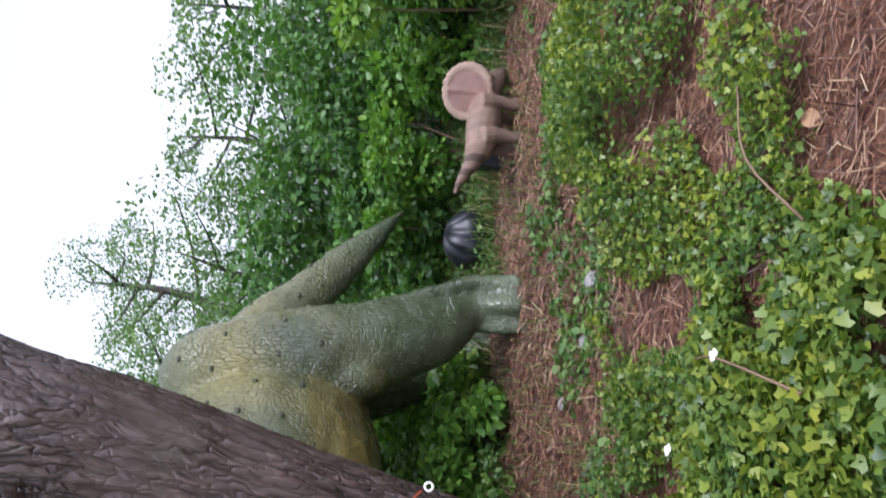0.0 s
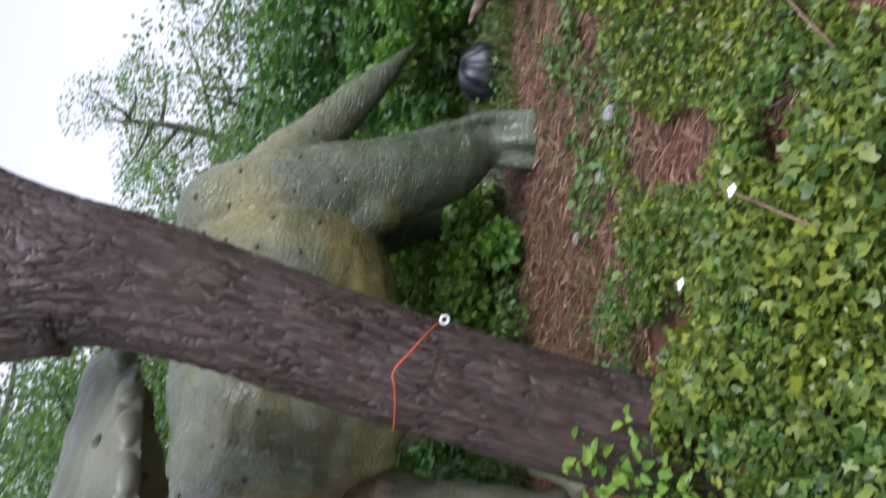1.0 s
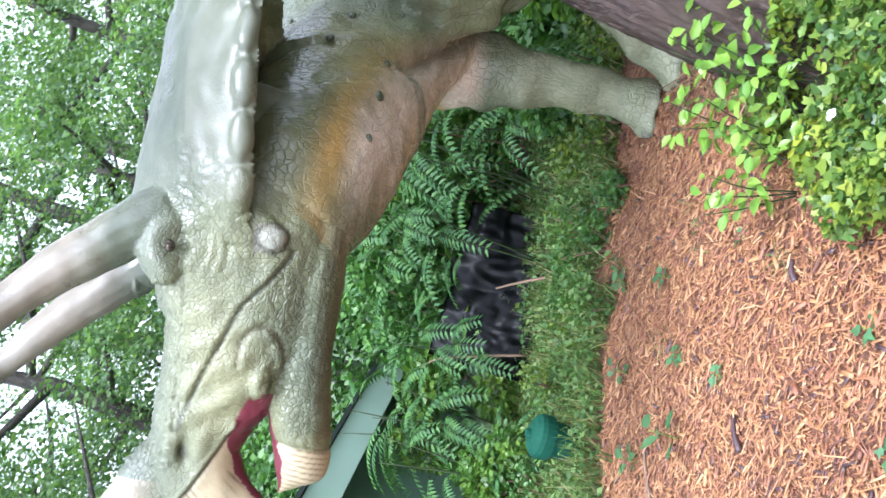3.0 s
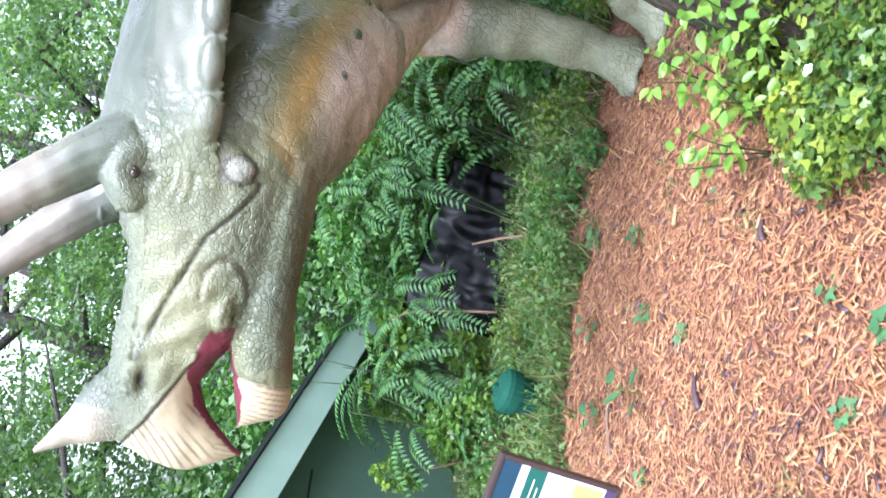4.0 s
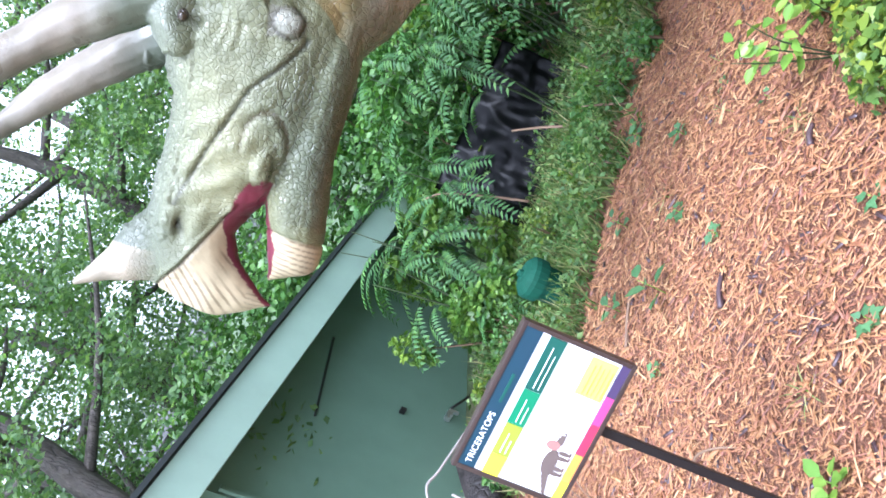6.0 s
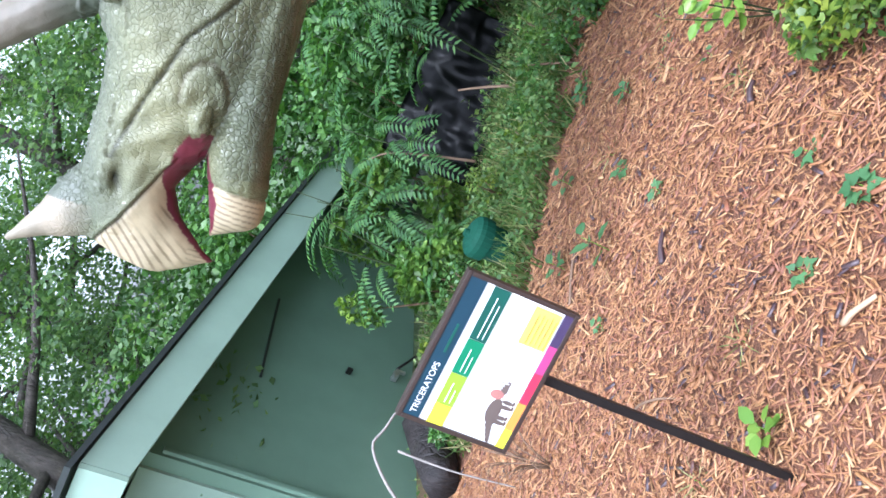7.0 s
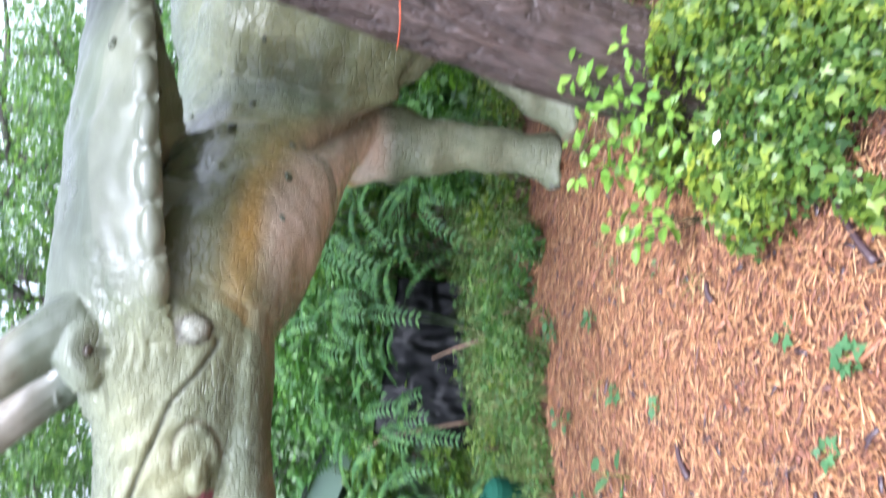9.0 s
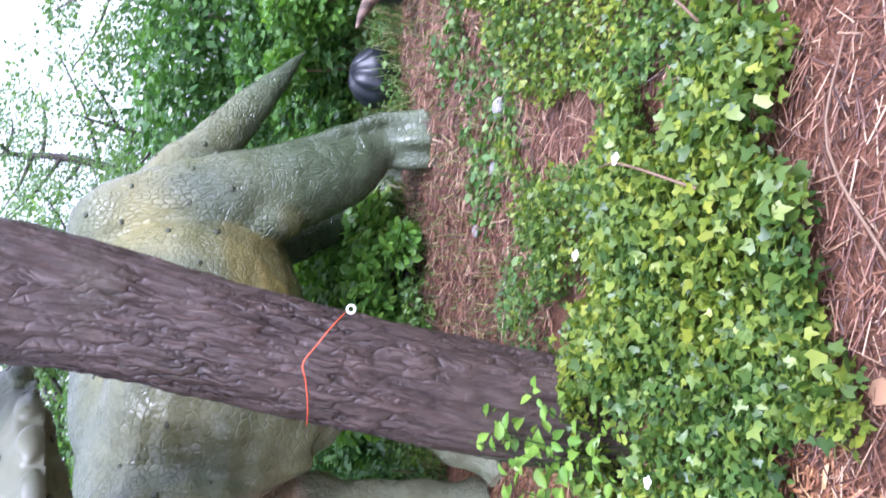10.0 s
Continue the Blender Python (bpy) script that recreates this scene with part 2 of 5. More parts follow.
M_TRIM_LIT_SIDE = plain_material("green_trim_and_lit_side", (0.27, 0.375, 0.295), 0.45, var=0.2, scale=2.0)
M_ROOF = plain_material("roof_edge", (0.03, 0.035, 0.035), 0.4)
M_BLACK = plain_material("black_plastic", (0.009, 0.012, 0.016), 0.42, var=0.4)
M_SHEET = plain_material("wet_black_sheeting", (0.003, 0.0033, 0.0042), 0.36, var=0.4, spec=0.3)
M_DRYLEAF = leaf_material("dry_leaf", [(0.0, (0.2, 0.1, 0.05)), (0.6, (0.38, 0.22, 0.13)), (1.0, (0.5, 0.34, 0.27))], 0.6, 0.15)
M_DRUM = plain_material("green_plastic", (0.006, 0.055, 0.032), 0.75, spec=0.2)
M_FRAME = plain_material("dark_bronze_paint", (0.035, 0.022, 0.018), 0.4)
M_POST = plain_material("black_metal", (0.014, 0.013, 0.013), 0.35, 0.3)
M_ROPE = plain_material("orange_cord", (0.55, 0.09, 0.03), 0.6)
M_STEEL = plain_material("zinc_steel", (0.55, 0.55, 0.55), 0.3, 0.9)
M_WHITE = plain_material("white_petal", (0.8, 0.78, 0.78), 0.6)
M_STONE = plain_material("grey_stone", (0.22, 0.21, 0.2), 0.7, var=0.6, bump=0.6)


# ---------------------------------------------------------------- mesh tools
def obj(name, bm, material, parent=None, smooth=True, label=""):
    me = bpy.data.meshes.new(name)
    bm.to_mesh(me)
    bm.free()
    for m in (material if isinstance(material, (list, tuple)) else (material,)):
        me.materials.append(m)
    if smooth:
        me.shade_smooth()
    ob = new(name, me)
    if parent:
        ob.parent = parent
    if label:
        tagged(ob, label)
    return ob


def part(name, bm, material, parent, label="", smooth=False):
    return obj(name, bm, material, parent, smooth, label)


def empty(name, m, label, category, group="", kind=""):
    e = new(name)
    e.matrix_world = m
    return tagged(e, label, category, group, kind)


def box(bm, c, s, bevel=0.0, m=None):
    r = bmesh.ops.create_cube(bm, size=1.0)
    vs = r["verts"]
    bmesh.ops.scale(bm, vec=s, verts=vs)
    bmesh.ops.translate(bm, vec=c, verts=vs)
    if bevel:
        es = list({e for v in vs for e in v.link_edges})
        out = bmesh.ops.bevel(bm, geom=es, offset=bevel, segments=2, affect="EDGES", profile=0.7)
        vs = list({v for f in out["faces"] for v in f.verts} | {v for v in vs if v.is_valid})
    if m is not None:
        bmesh.ops.transform(bm, matrix=m, verts=vs)
    return vs


def spline(rows, per=6):
    """Catmull-Rom through rows of numbers."""
    a = np.array(rows, float)
    p = np.vstack([2 * a[0] - a[1], a, 2 * a[-1] - a[-2]])
    out = []
    for i in range(1, len(p) - 2):
        for s in range(per):
            t = s / per
            out.append(0.5 * (2 * p[i] + (p[i + 1] - p[i - 1]) * t + (2 * p[i - 1] - 5 * p[i] + 4 * p[i + 1] - p[i + 2]) * t * t
                              + (3 * p[i] - p[i - 1] - 3 * p[i + 1] + p[i + 2]) * t ** 3))
    out.append(p[-2])
    return np.array(out)


def tube(bm, rows, seg=16, per=5, side=None, power=2.0):
    """A closed tube: rows of x, y, z, half height, half width. side: the direction of the width."""
    s = spline(rows, per)
    rings = []
    n = len(s)
    for i in range(n):
        c = Vector(s[i][:3])
        t = (Vector(s[min(i + 1, n - 1)][:3]) - Vector(s[max(i - 1, 0)][:3])).normalized()
        w = Vector(side) if side else (Vector((0, 0, 1)).cross(t) if abs(t.z) < 0.95 else Vector((1, 0, 0)))
        w = (w - t * w.dot(t)).normalized()
        u = t.cross(w)
        a, b = max(s[i][3], 0.002), max(s[i][4], 0.002)
        ring = []
        for k in range(seg):
            th = 2 * math.pi * k / seg
            cx, sx = math.cos(th), math.sin(th)
            cx = math.copysign(abs(cx) ** (2 / power), cx)
            sx = math.copysign(abs(sx) ** (2 / power), sx)
            ring.append(bm.verts.new(c + w * (b * cx) + u * (a * sx)))
        rings.append(ring)
    for r0, r1 in zip(rings, rings[1:]):
        for k in range(seg):
            bm.faces.new((r0[k], r0[(k + 1) % seg], r1[(k + 1) % seg], r1[k]))
    bm.faces.new(rings[0][::-1])
    bm.faces.new(rings[-1])
    return rings


def ball(bm, c, r, turn=None, u=14, v=9):
    m = Matrix.Translation(c) @ (turn or Matrix()) @ Matrix.Diagonal((*r, 1))
    return bmesh.ops.create_uvsphere(bm, u_segments=u, v_segments=v, radius=1.0, matrix=m)["verts"]


def remeshed(bm, voxel, rounds):
    """One closed skin round all the pieces in bm, smoothed."""
    me = bpy.data.meshes.new("skin")
    bmesh.ops.recalc_face_normals(bm, faces=bm.faces)
    bm.to_mesh(me)
    bm.free()
    ob = new("skin", me)
    r = ob.modifiers.new("r", "REMESH")
    r.mode = "VOXEL"
    r.voxel_size = voxel
    s = ob.modifiers.new("s", "SMOOTH")
    s.factor = 0.6
    s.iterations = rounds
    dg = bpy.context.evaluated_depsgraph_get()
    out = bpy.data.meshes.new_from_object(ob.evaluated_get(dg))
    bpy.data.objects.remove(ob)
    return out


# Leaf outlines: x across, y along the leaf, z up; a fold along the midrib.
def outline(kind):
    if kind == "oval":
        v = [(0, 0, 0), (-0.3, 0.3, 0.06), (-0.28, 0.65, 0.05), (0, 1, -0.06), (0.28, 0.65, 0.05), (0.3, 0.3, 0.06), (0, 0.5, -0.02)]
        f = [(0, 6, 1), (1, 6, 2), (2, 6, 3), (3, 6, 4), (4, 6, 5), (5, 6, 0)]
    elif kind == "ivy":
        v = [(0, 0, 0), (-0.38, 0.02, 0.05), (-0.55, 0.4, 0.02), (-0.24, 0.48, 0.07), (0, 1, -0.08), (0.24, 0.48, 0.07), (0.55, 0.4, 0.02), (0.38, 0.02, 0.05), (0, 0.4, 0)]
        f = [(0, 8, 1), (1, 8, 3, 2), (3, 8, 4), (4, 8, 5), (5, 8, 7, 6), (7, 8, 0)]
    elif kind == "narrow":
        v = [(0, 0, 0), (-0.13, 0.35, 0.04), (0, 1, -0.12), (0.13, 0.35, 0.04)]
        f = [(0, 3, 2), (0, 2, 1)]
    elif kind == "blade":
        v = [(-0.03, 0, 0), (0.03, 0, 0), (0.025, 0.55, 0.06), (-0.025, 0.55, 0.06), (0, 1, -0.02)]
        f = [(0, 1, 2, 3), (3, 2, 4)]
    else:
        v = [(0, 0, 0), (-0.32, 0.45, 0.07), (0, 1, -0.05), (0.32, 0.45, 0.07)]
        f = [(0, 3, 2), (0, 2, 1)]
    return np.array(v, float), f


def frames_for(n, axis, normal):
    """Turns (n, 3, 3) whose columns are across, along, up, from leaf directions and normals."""
    a = axis / np.linalg.norm(axis, axis=1, keepdims=True)
    x = np.cross(a, normal)
    x /= np.linalg.norm(x, axis=1, keepdims=True) + 1e-9
    u = np.cross(x, a)
    return np.stack([x, a, u], axis=2)


def scatter_mesh(name, kind, pos, axis, normal, size, material):
    """A mesh of many leaves of one outline."""
    v, f = outline(kind) if isinstance(kind, str) else kind
    n, k = len(pos), len(v)
    turn = frames_for(n, axis, normal)
    sz = size if size.ndim == 2 else np.repeat(size[:, None], 3, 1)
    co = np.einsum("nij,nkj->nki", turn, v[None] * sz[:, None, :]) + pos[:, None, :]
    counts = np.array([len(p) for p in f])
    loop = np.concatenate([np.array(p) for p in f])
    loops = (loop[None] + (np.arange(n) * k)[:, None]).ravel()
    starts = np.concatenate([[0], np.cumsum(np.tile(counts, n))[:-1]])
    me = bpy.data.meshes.new(name)
    me.vertices.add(n * k)
    me.vertices.foreach_set("co", co.ravel())
    me.loops.add(len(loops))
    me.loops.foreach_set("vertex_index", loops)
    me.polygons.add(len(starts))
    me.polygons.foreach_set("loop_start", starts)
    me.polygons.foreach_set("use_smooth", np.ones(len(starts), bool))
    me.update(calc_edges=True)
    me.validate()
    me.materials.append(material)
    return me


def leafy(n, up=0.6):
    """Random leaf directions and normals, the normals leaning up."""
    ax = rng.normal(size=(n, 3))
    ax[:, 2] *= 0.45
    nm = rng.normal(size=(n, 3)) * (1 - up)
    nm[:, 2] += up
    return ax, nm


def heights(xy):
    return np.array([ground_z(x, y) for x, y in xy])


# ---------------------------------------------------------------- ground
def build_ground():
    near = np.linspace(-7, 7, 113)
    far = np.array([8, 9.5, 12, 16, 22, 32, 50, 90, 180, 400.0])
    ax = np.concatenate([-far[::-1], near, far])
    xs, ys = ax, ax + 2.0
    n = len(ax)
    me = bpy.data.meshes.new("ground")
    vs = [(x, y, ground_z(x, y)) for y in ys for x in xs]
    fs = [(j * n + i, j * n + i + 1, (j + 1) * n + i + 1, (j + 1) * n + i) for j in range(n - 1) for i in range(n - 1)]
    me.from_pydata(vs, [], fs)
    me.shade_smooth()
    me.materials.append(M_GROUND)
    return tagged(new("ground", me), "sloping garden ground of dark soil and mulch", "ground", kind="structure")


build_ground()


# ---------------------------------------------------------------- the large horned dinosaur
HD = Vector((-0.8601, -0.5101, 0))
HN = Vector((0.5101, -0.8601, 0))
HM = Vector((-1.24, 2.51, 0)) - HN * 0.3


def H(u, lat, z):
    """A place on the head: along the snout, out to its left cheek, height."""
    return HM + HD * u + HN * lat + Vector((0, 0, z))


def head_rows(rows):
    """Slices across the head: place along the snout, top, bottom, half width."""
    return [(*H(u, 0, (zt + zb) / 2), (zt - zb) / 2, w) for u, zt, zb, w in rows]


def sliced(bm, rows, seg=26, per=6, power=2.0):
    """A closed form of upright slices across the head, rows as for head_rows."""
    rings = []
    for u, zt, zb, w in spline(rows, per):
        ring = []
        for k in range(seg):
            th = 2 * math.pi * k / seg
            cx, sx = math.cos(th), math.sin(th)
            cx = math.copysign(abs(cx) ** (2 / power), cx)
            sx = math.copysign(abs(sx) ** (2 / power), sx)
            ring.append(bm.verts.new(H(u, max(w, 0.004) * cx, (zt + zb) / 2 + max((zt - zb) / 2, 0.003) * sx)))
        rings.append(ring)
    for r0, r1 in zip(rings, rings[1:]):
        for k in range(seg):
            bm.faces.new((r0[k], r0[(k + 1) % seg], r1[(k + 1) % seg], r1[k]))
    bm.faces.new(rings[0][::-1])
    bm.faces.new(rings[-1])


def blend(a, b, f):
    return a + (np.array(b) - a) * f[:, None]


def ramp01(v, a, b):
    return np.clip((v - a) / (b - a), 0, 1)


def noise_of(points, scale):
    return np.array([noise.noise(Vector(q) * scale) for q in points])


def big_dinosaur():
    bm = bmesh.new()
    # trunk, neck and tail
    tube(bm, [(0.74, 5.55, 1.15, 0.14, 0.12), (0.57, 5.45, 1.28, 0.34, 0.26), (0.33, 5.27, 1.42, 0.54, 0.42), (0.05, 5.08, 1.40, 0.62, 0.6),
              (-0.3, 4.82, 1.38, 0.63, 0.6), (-0.62, 4.5, 1.42, 0.58, 0.52), (-0.88, 4.1, 1.5, 0.46, 0.42), (-1.03, 3.7, 1.58, 0.38, 0.34),
              (-1.12, 3.3, 1.67, 0.36, 0.33), (-1.2, 2.98, 1.76, 0.345, 0.32), (-1.3, 2.75, 1.82, 0.28, 0.27)], 22)
    tube(bm, [(0.4, 5.35, 1.5, 0.42, 0.34), (0.72, 5.5, 1.42, 0.27, 0.22), (0.94, 5.55, 1.25, 0.185, 0.16), (1.12, 5.58, 1.08, 0.145, 0.125), (1.3, 5.6, 0.9, 0.115, 0.1),
              (1.46, 5.61, 0.74, 0.07, 0.065), (1.64, 5.62, 0.56, 0.012, 0.012)], 16)
    # hind legs
    for dx, dy in ((0, 0), (-0.2, 0.75)):
        tube(bm, [(0.4 + dx, 5.08 + dy, 1.98, 0.1, 0.08), (0.47 + dx, 5.03 + dy, 1.8, 0.24, 0.2), (0.53 + dx, 5.0 + dy, 1.5, 0.28, 0.24), (0.58 + dx, 4.97 + dy, 1.15, 0.3, 0.26), (0.65 + dx, 4.95 + dy, 0.86, 0.265, 0.23),
                  (0.72 + dx, 4.94 + dy, 0.62, 0.235, 0.2), (0.785 + dx, 4.95 + dy, 0.44, 0.205, 0.175), (0.9 + dx, 4.97 + dy, 0.28, 0.145, 0.15),
                  (0.92 + dx, 4.94 + dy, 0.14, 0.13, 0.14), (0.92 + dx, 4.9 + dy, 0.0, 0.15, 0.155), (0.925 + dx, 4.89 + dy, -0.07, 0.165, 0.165)], 16, side=(0, 1, 0))
        # tendon at the back of the shank, knee cap, toes
        tube(bm, [(0.88 + dx, 4.9 + dy, 0.8, 0.05, 0.05), (0.97 + dx, 4.88 + dy, 0.5, 0.045, 0.05), (1.03 + dx, 4.87 + dy, 0.3, 0.05, 0.06), (1.04 + dx, 4.85 + dy, 0.12, 0.05, 0.06)], 10, side=(0, 1, 0))
        ball(bm, (0.47 + dx, 4.84 + dy, 0.95), (0.13, 0.13, 0.2))
        for tx, ty in ((0.78, 4.82), (0.9, 4.74), (1.04, 4.78)):
            tube(bm, [(tx + dx, ty + dy + 0.1, 0.2, 0.04, 0.04), (tx + dx, ty + dy + 0.04, 0.08, 0.046, 0.046), (tx + dx, ty + dy + 0.01, -0.02, 0.05, 0.05), (tx + dx, ty + dy + 0.01, -0.07, 0.046, 0.046)], 10, side=(0, 1, 0))
    # fore legs
    tube(bm, [(-0.38, 4.28, 1.75, 0.2, 0.15), (-0.43, 4.08, 1.5, 0.36, 0.3), (-0.49, 4.0, 1.2, 0.34, 0.29), (-0.42, 4.02, 0.9, 0.22, 0.21), (-0.4, 4.06, 0.74, 0.17, 0.16),
              (-0.5, 4.06, 0.46, 0.135, 0.13), (-0.7, 4.08, 0.2, 0.12, 0.12), (-0.78, 4.06, 0.0, 0.15, 0.15)], 14, side=(0, 1, 0))
    tube(bm, [(-0.95, 4.45, 1.4, 0.3, 0.25), (-1.0, 4.3, 1.05, 0.24, 0.22), (-1.01, 4.22, 0.78, 0.17, 0.17), (-1.02, 4.22, 0.5, 0.13, 0.13),
              (-1.06, 4.25, 0.2, 0.12, 0.12), (-1.09, 4.22, 0.0, 0.15, 0.15)], 14, side=(0, 1, 0))
    for c in ((-0.78, 4.06), (-1.09, 4.22)):
        for a in (-0.9, -0.2, 0.5):
            ball(bm, (c[0] - 0.12 * math.cos(a), c[1] - 0.03 + 0.11 * math.sin(a), 0.04), (0.05, 0.05, 0.045))
    body = remeshed(bm, 0.02, 5)
    bm = bmesh.new()
    # skull
    tube(bm, head_rows([(-0.6, 1.95, 1.72, 0.06), (-0.45, 2.05, 1.66, 0.15), (-0.28, 2.14, 1.6, 0.25), (-0.1, 2.2, 1.55, 0.31), (0.08, 2.19, 1.56, 0.29), (0.25, 2.15, 1.6, 0.25),
                        (0.4, 2.145, 1.69, 0.205), (0.55, 2.15, 1.79, 0.165), (0.68, 2.15, 1.86, 0.135), (0.8, 2.12, 1.9, 0.105), (0.88, 2.08, 1.95, 0.07)]), 26, side=HN, power=2.4)
    # the hooked upper beak, laid out in slices from the mouth's corner to the tip
    sliced(bm, [(0.48, 2.0, 1.785, 0.175), (0.56, 2.04, 1.825, 0.165), (0.66, 2.08, 1.852, 0.145), (0.76, 2.11, 1.822, 0.12), (0.83, 2.115, 1.765, 0.098), (0.885, 2.105, 1.705, 0.074),
                        (0.925, 2.085, 1.66, 0.052), (0.95, 2.05, 1.722, 0.036), (0.975, 1.99, 1.79, 0.022), (0.99, 1.93, 1.84, 0.012)], power=1.8)
    sliced(bm, [(-0.42, 1.72, 1.62, 0.05), (-0.3, 1.73, 1.57, 0.13), (-0.15, 1.74, 1.53, 0.21), (0.05, 1.75, 1.53, 0.225), (0.28, 1.755, 1.545, 0.195), (0.44, 1.765, 1.545, 0.165), (0.54, 1.757, 1.535, 0.15),
                        (0.64, 1.742, 1.532, 0.125), (0.72, 1.728, 1.533, 0.098), (0.765, 1.718, 1.55, 0.076), (0.8, 1.71, 1.615, 0.05), (0.825, 1.706, 1.67, 0.026), (0.838, 1.704, 1.695, 0.008)], power=2.3)
    for s in (1, -1):
        turn = Matrix(((HD.x, HN.x, 0, 0), (HD.y, HN.y, 0, 0), (0, 0, 1, 0), (0, 0, 0, 1)))
        ball(bm, H(0.0, 0.235 * s, 2.13), (0.14, 0.06, 0.09), turn)
        ball(bm, H(-0.045, 0.305 * s, 1.775), (0.045, 0.035, 0.048), turn)
        ball(bm, H(-0.08, 0.27 * s, 1.87), (0.09, 0.06, 0.13), turn)
        ball(bm, H(0.4, 0.165 * s, 1.785), (0.09, 0.05, 0.042), turn)
        ball(bm, H(0.66, 0.115 * s, 2.04), (0.07, 0.04, 0.05), turn)
        # brow horns
        k = 0.0 if s > 0 else 0.08
        tube(bm, [(*H(-0.1 + k, 0.17 * s, 2.14), 0.12, 0.105), (*H(-0.05 + k, 0.2 * s, 2.24), 0.1, 0.095), (*H(0.07 + k, 0.22 * s, 2.4), 0.085, 0.08), (*H(0.21 + k, 0.235 * s, 2.57), 0.07, 0.066),
                  (*H(0.37 + k, 0.25 * s, 2.74), 0.05, 0.05), (*H(0.52 + k, 0.26 * s, 2.87), 0.028, 0.028), (*H(0.66 + k, 0.26 * s, 2.97), 0.006, 0.006)], 14, side=HN)
    tube(bm, [(*H(0.76, 0, 2.06), 0.15, 0.085), (*H(0.82, 0, 2.15), 0.115, 0.068), (*H(0.885, 0, 2.235), 0.068, 0.042), (*H(0.94, 0, 2.31), 0.034, 0.024), (*H(0.98, 0, 2.366), 0.006, 0.006)], 14, side=HN)
    # frill: an arched shield with a thick rim
    ns, nt = 26, 24
    grid = []
    for i in range(ns + 1):
        s = i / ns
        u = -0.02 - 1.42 * s
        hw = (0.3 + 0.16 * math.sin(min(s * 1.25, 1.0) * math.pi * 0.9)) * math.sqrt(max(1 - max((s - 0.62) / 0.38, 0) ** 2.2, 0.0)) + 0.02
        mid = 2.29 - 0.17 * s
        rim = 1.89 + 0.02 * s + 0.12 * s ** 5
        row = []
        for j in range(nt + 1):
            t = 2 * j / nt - 1
            z = rim + (mid - rim) * (1 - abs(t) ** 2.0)
            row.append(H(u, hw * t, z))
        grid.append(row)
    top = [[bm.verts.new(p + Vector((0, 0, 0.03))) for p in row] for row in grid]
    low = [[bm.verts.new(p - Vector((0, 0, 0.05))) for p in row] for row in grid]
    for i in range(ns):
        for j in range(nt):
            bm.faces.new((top[i][j], top[i + 1][j], top[i + 1][j + 1], top[i][j + 1]))
            bm.faces.new((low[i][j + 1], low[i + 1][j + 1], low[i + 1][j], low[i][j]))
    edge = [(i, 0) for i in range(ns)] + [(ns, j) for j in range(nt)] + [(i, nt) for i in range(ns, 0, -1)] + [(0, j) for j in range(nt, 0, -1)]
    for (a, b), (c, d) in zip(edge, edge[1:] + edge[:1]):
        bm.faces.new((top[a][b], low[a][b], low[c][d], top[c][d]))
    # rim knobs
    for i in range(3, ns, 3):
        for j in (0, nt):
            p = grid[i][j]
            q = grid[min(i + 1, ns)][j] - grid[i - 1][j]
            ball(bm, p - Vector((0, 0, 0.005)), (0.08, 0.03, 0.038), Matrix.Rotation(math.atan2(q.y, q.x), 4, "Z"))
    hm = remeshed(bm, 0.0075, 3)
    bm = bmesh.new()
    bm.from_mesh(body)
    n_body = len(bm.faces)
    bm.from_mesh(hm)
    bm.faces.ensure_lookup_table()
    for f in bm.faces:
        f.material_index = 1 if f.index >= n_body else 0
    me = bpy.data.meshes.new("skin")
    bm.to_mesh(me)
    bm.free()
    co = np.empty(len(me.vertices) * 3)
    me.vertices.foreach_get("co", co)
    co = co.reshape(-1, 3)
    # hide folds and bumps on the skin
    nr = np.empty(len(me.vertices) * 3)
    me.vertices.foreach_get("normal", nr)
    nr = nr.reshape(-1, 3)
    d = np.array([0.010 * noise.noise(Vector(c) * 5.5) + 0.006 * noise.noise(Vector(c) * 14) for c in co])
    rel = co - np.array(HM)
    u = rel @ np.array(HD)
    lat = rel @ np.array(HN)
    z = co[:, 2]
    head = (co[:, 1] < 3.5) & (u > -1.25)
    # folds behind the eye and down the neck
    ring = np.hypot((u - 0.0) * 0.9, z - 2.09)
    d += np.where(head & (lat > 0.1), 0.007 * np.exp(-((ring - 0.07) / 0.022) ** 2) + 0.0032 * np.sin(ring * 170) * np.exp(-((ring - 0.15) / 0.04) ** 2) * (z < 2.04) * (u < 0.1), 0)
    d += np.where(head & (z > 2.06) & (u > 0.12) & (u < 0.75) & (z < 2.3), 0.017 * np.abs(noise_of(co, 36)), 0)
    d += np.where(head & (u > 0.2) & (u < 0.62) & (z > 1.78) & (z < 2.05), 0.004 * np.sin(60 * (u * 0.9 - z * 0.5)), 0)
    arm = (co[:, 1] > 3.6) & (co[:, 1] < 4.7) & (z > 0.7) & (co[:, 0] < 0.1)
    d += np.where(arm, 0.005 * np.sin(34 * z + 9 * co[:, 0] + 3 * np.array([noise.noise(Vector(q) * 3) for q in co])), 0)
    d += np.where((z < 1.7) & (co[:, 1] > 3.0) & (co[:, 0] < -0.2), 0.007 * np.sin(26 * (co[:, 1] * 0.8 + z * 0.9)), 0)
    # sockets
    d -= 0.02 * np.exp(-(((u - 0.0) / 0.05) ** 2 + ((z - 2.09) / 0.04) ** 2)) * (lat > 0.2)
    d -= 0.035 * np.exp(-(((u - 0.685) / 0.035) ** 2 + ((z - 2.02) / 0.02) ** 2)) * (abs(lat) > 0.05)
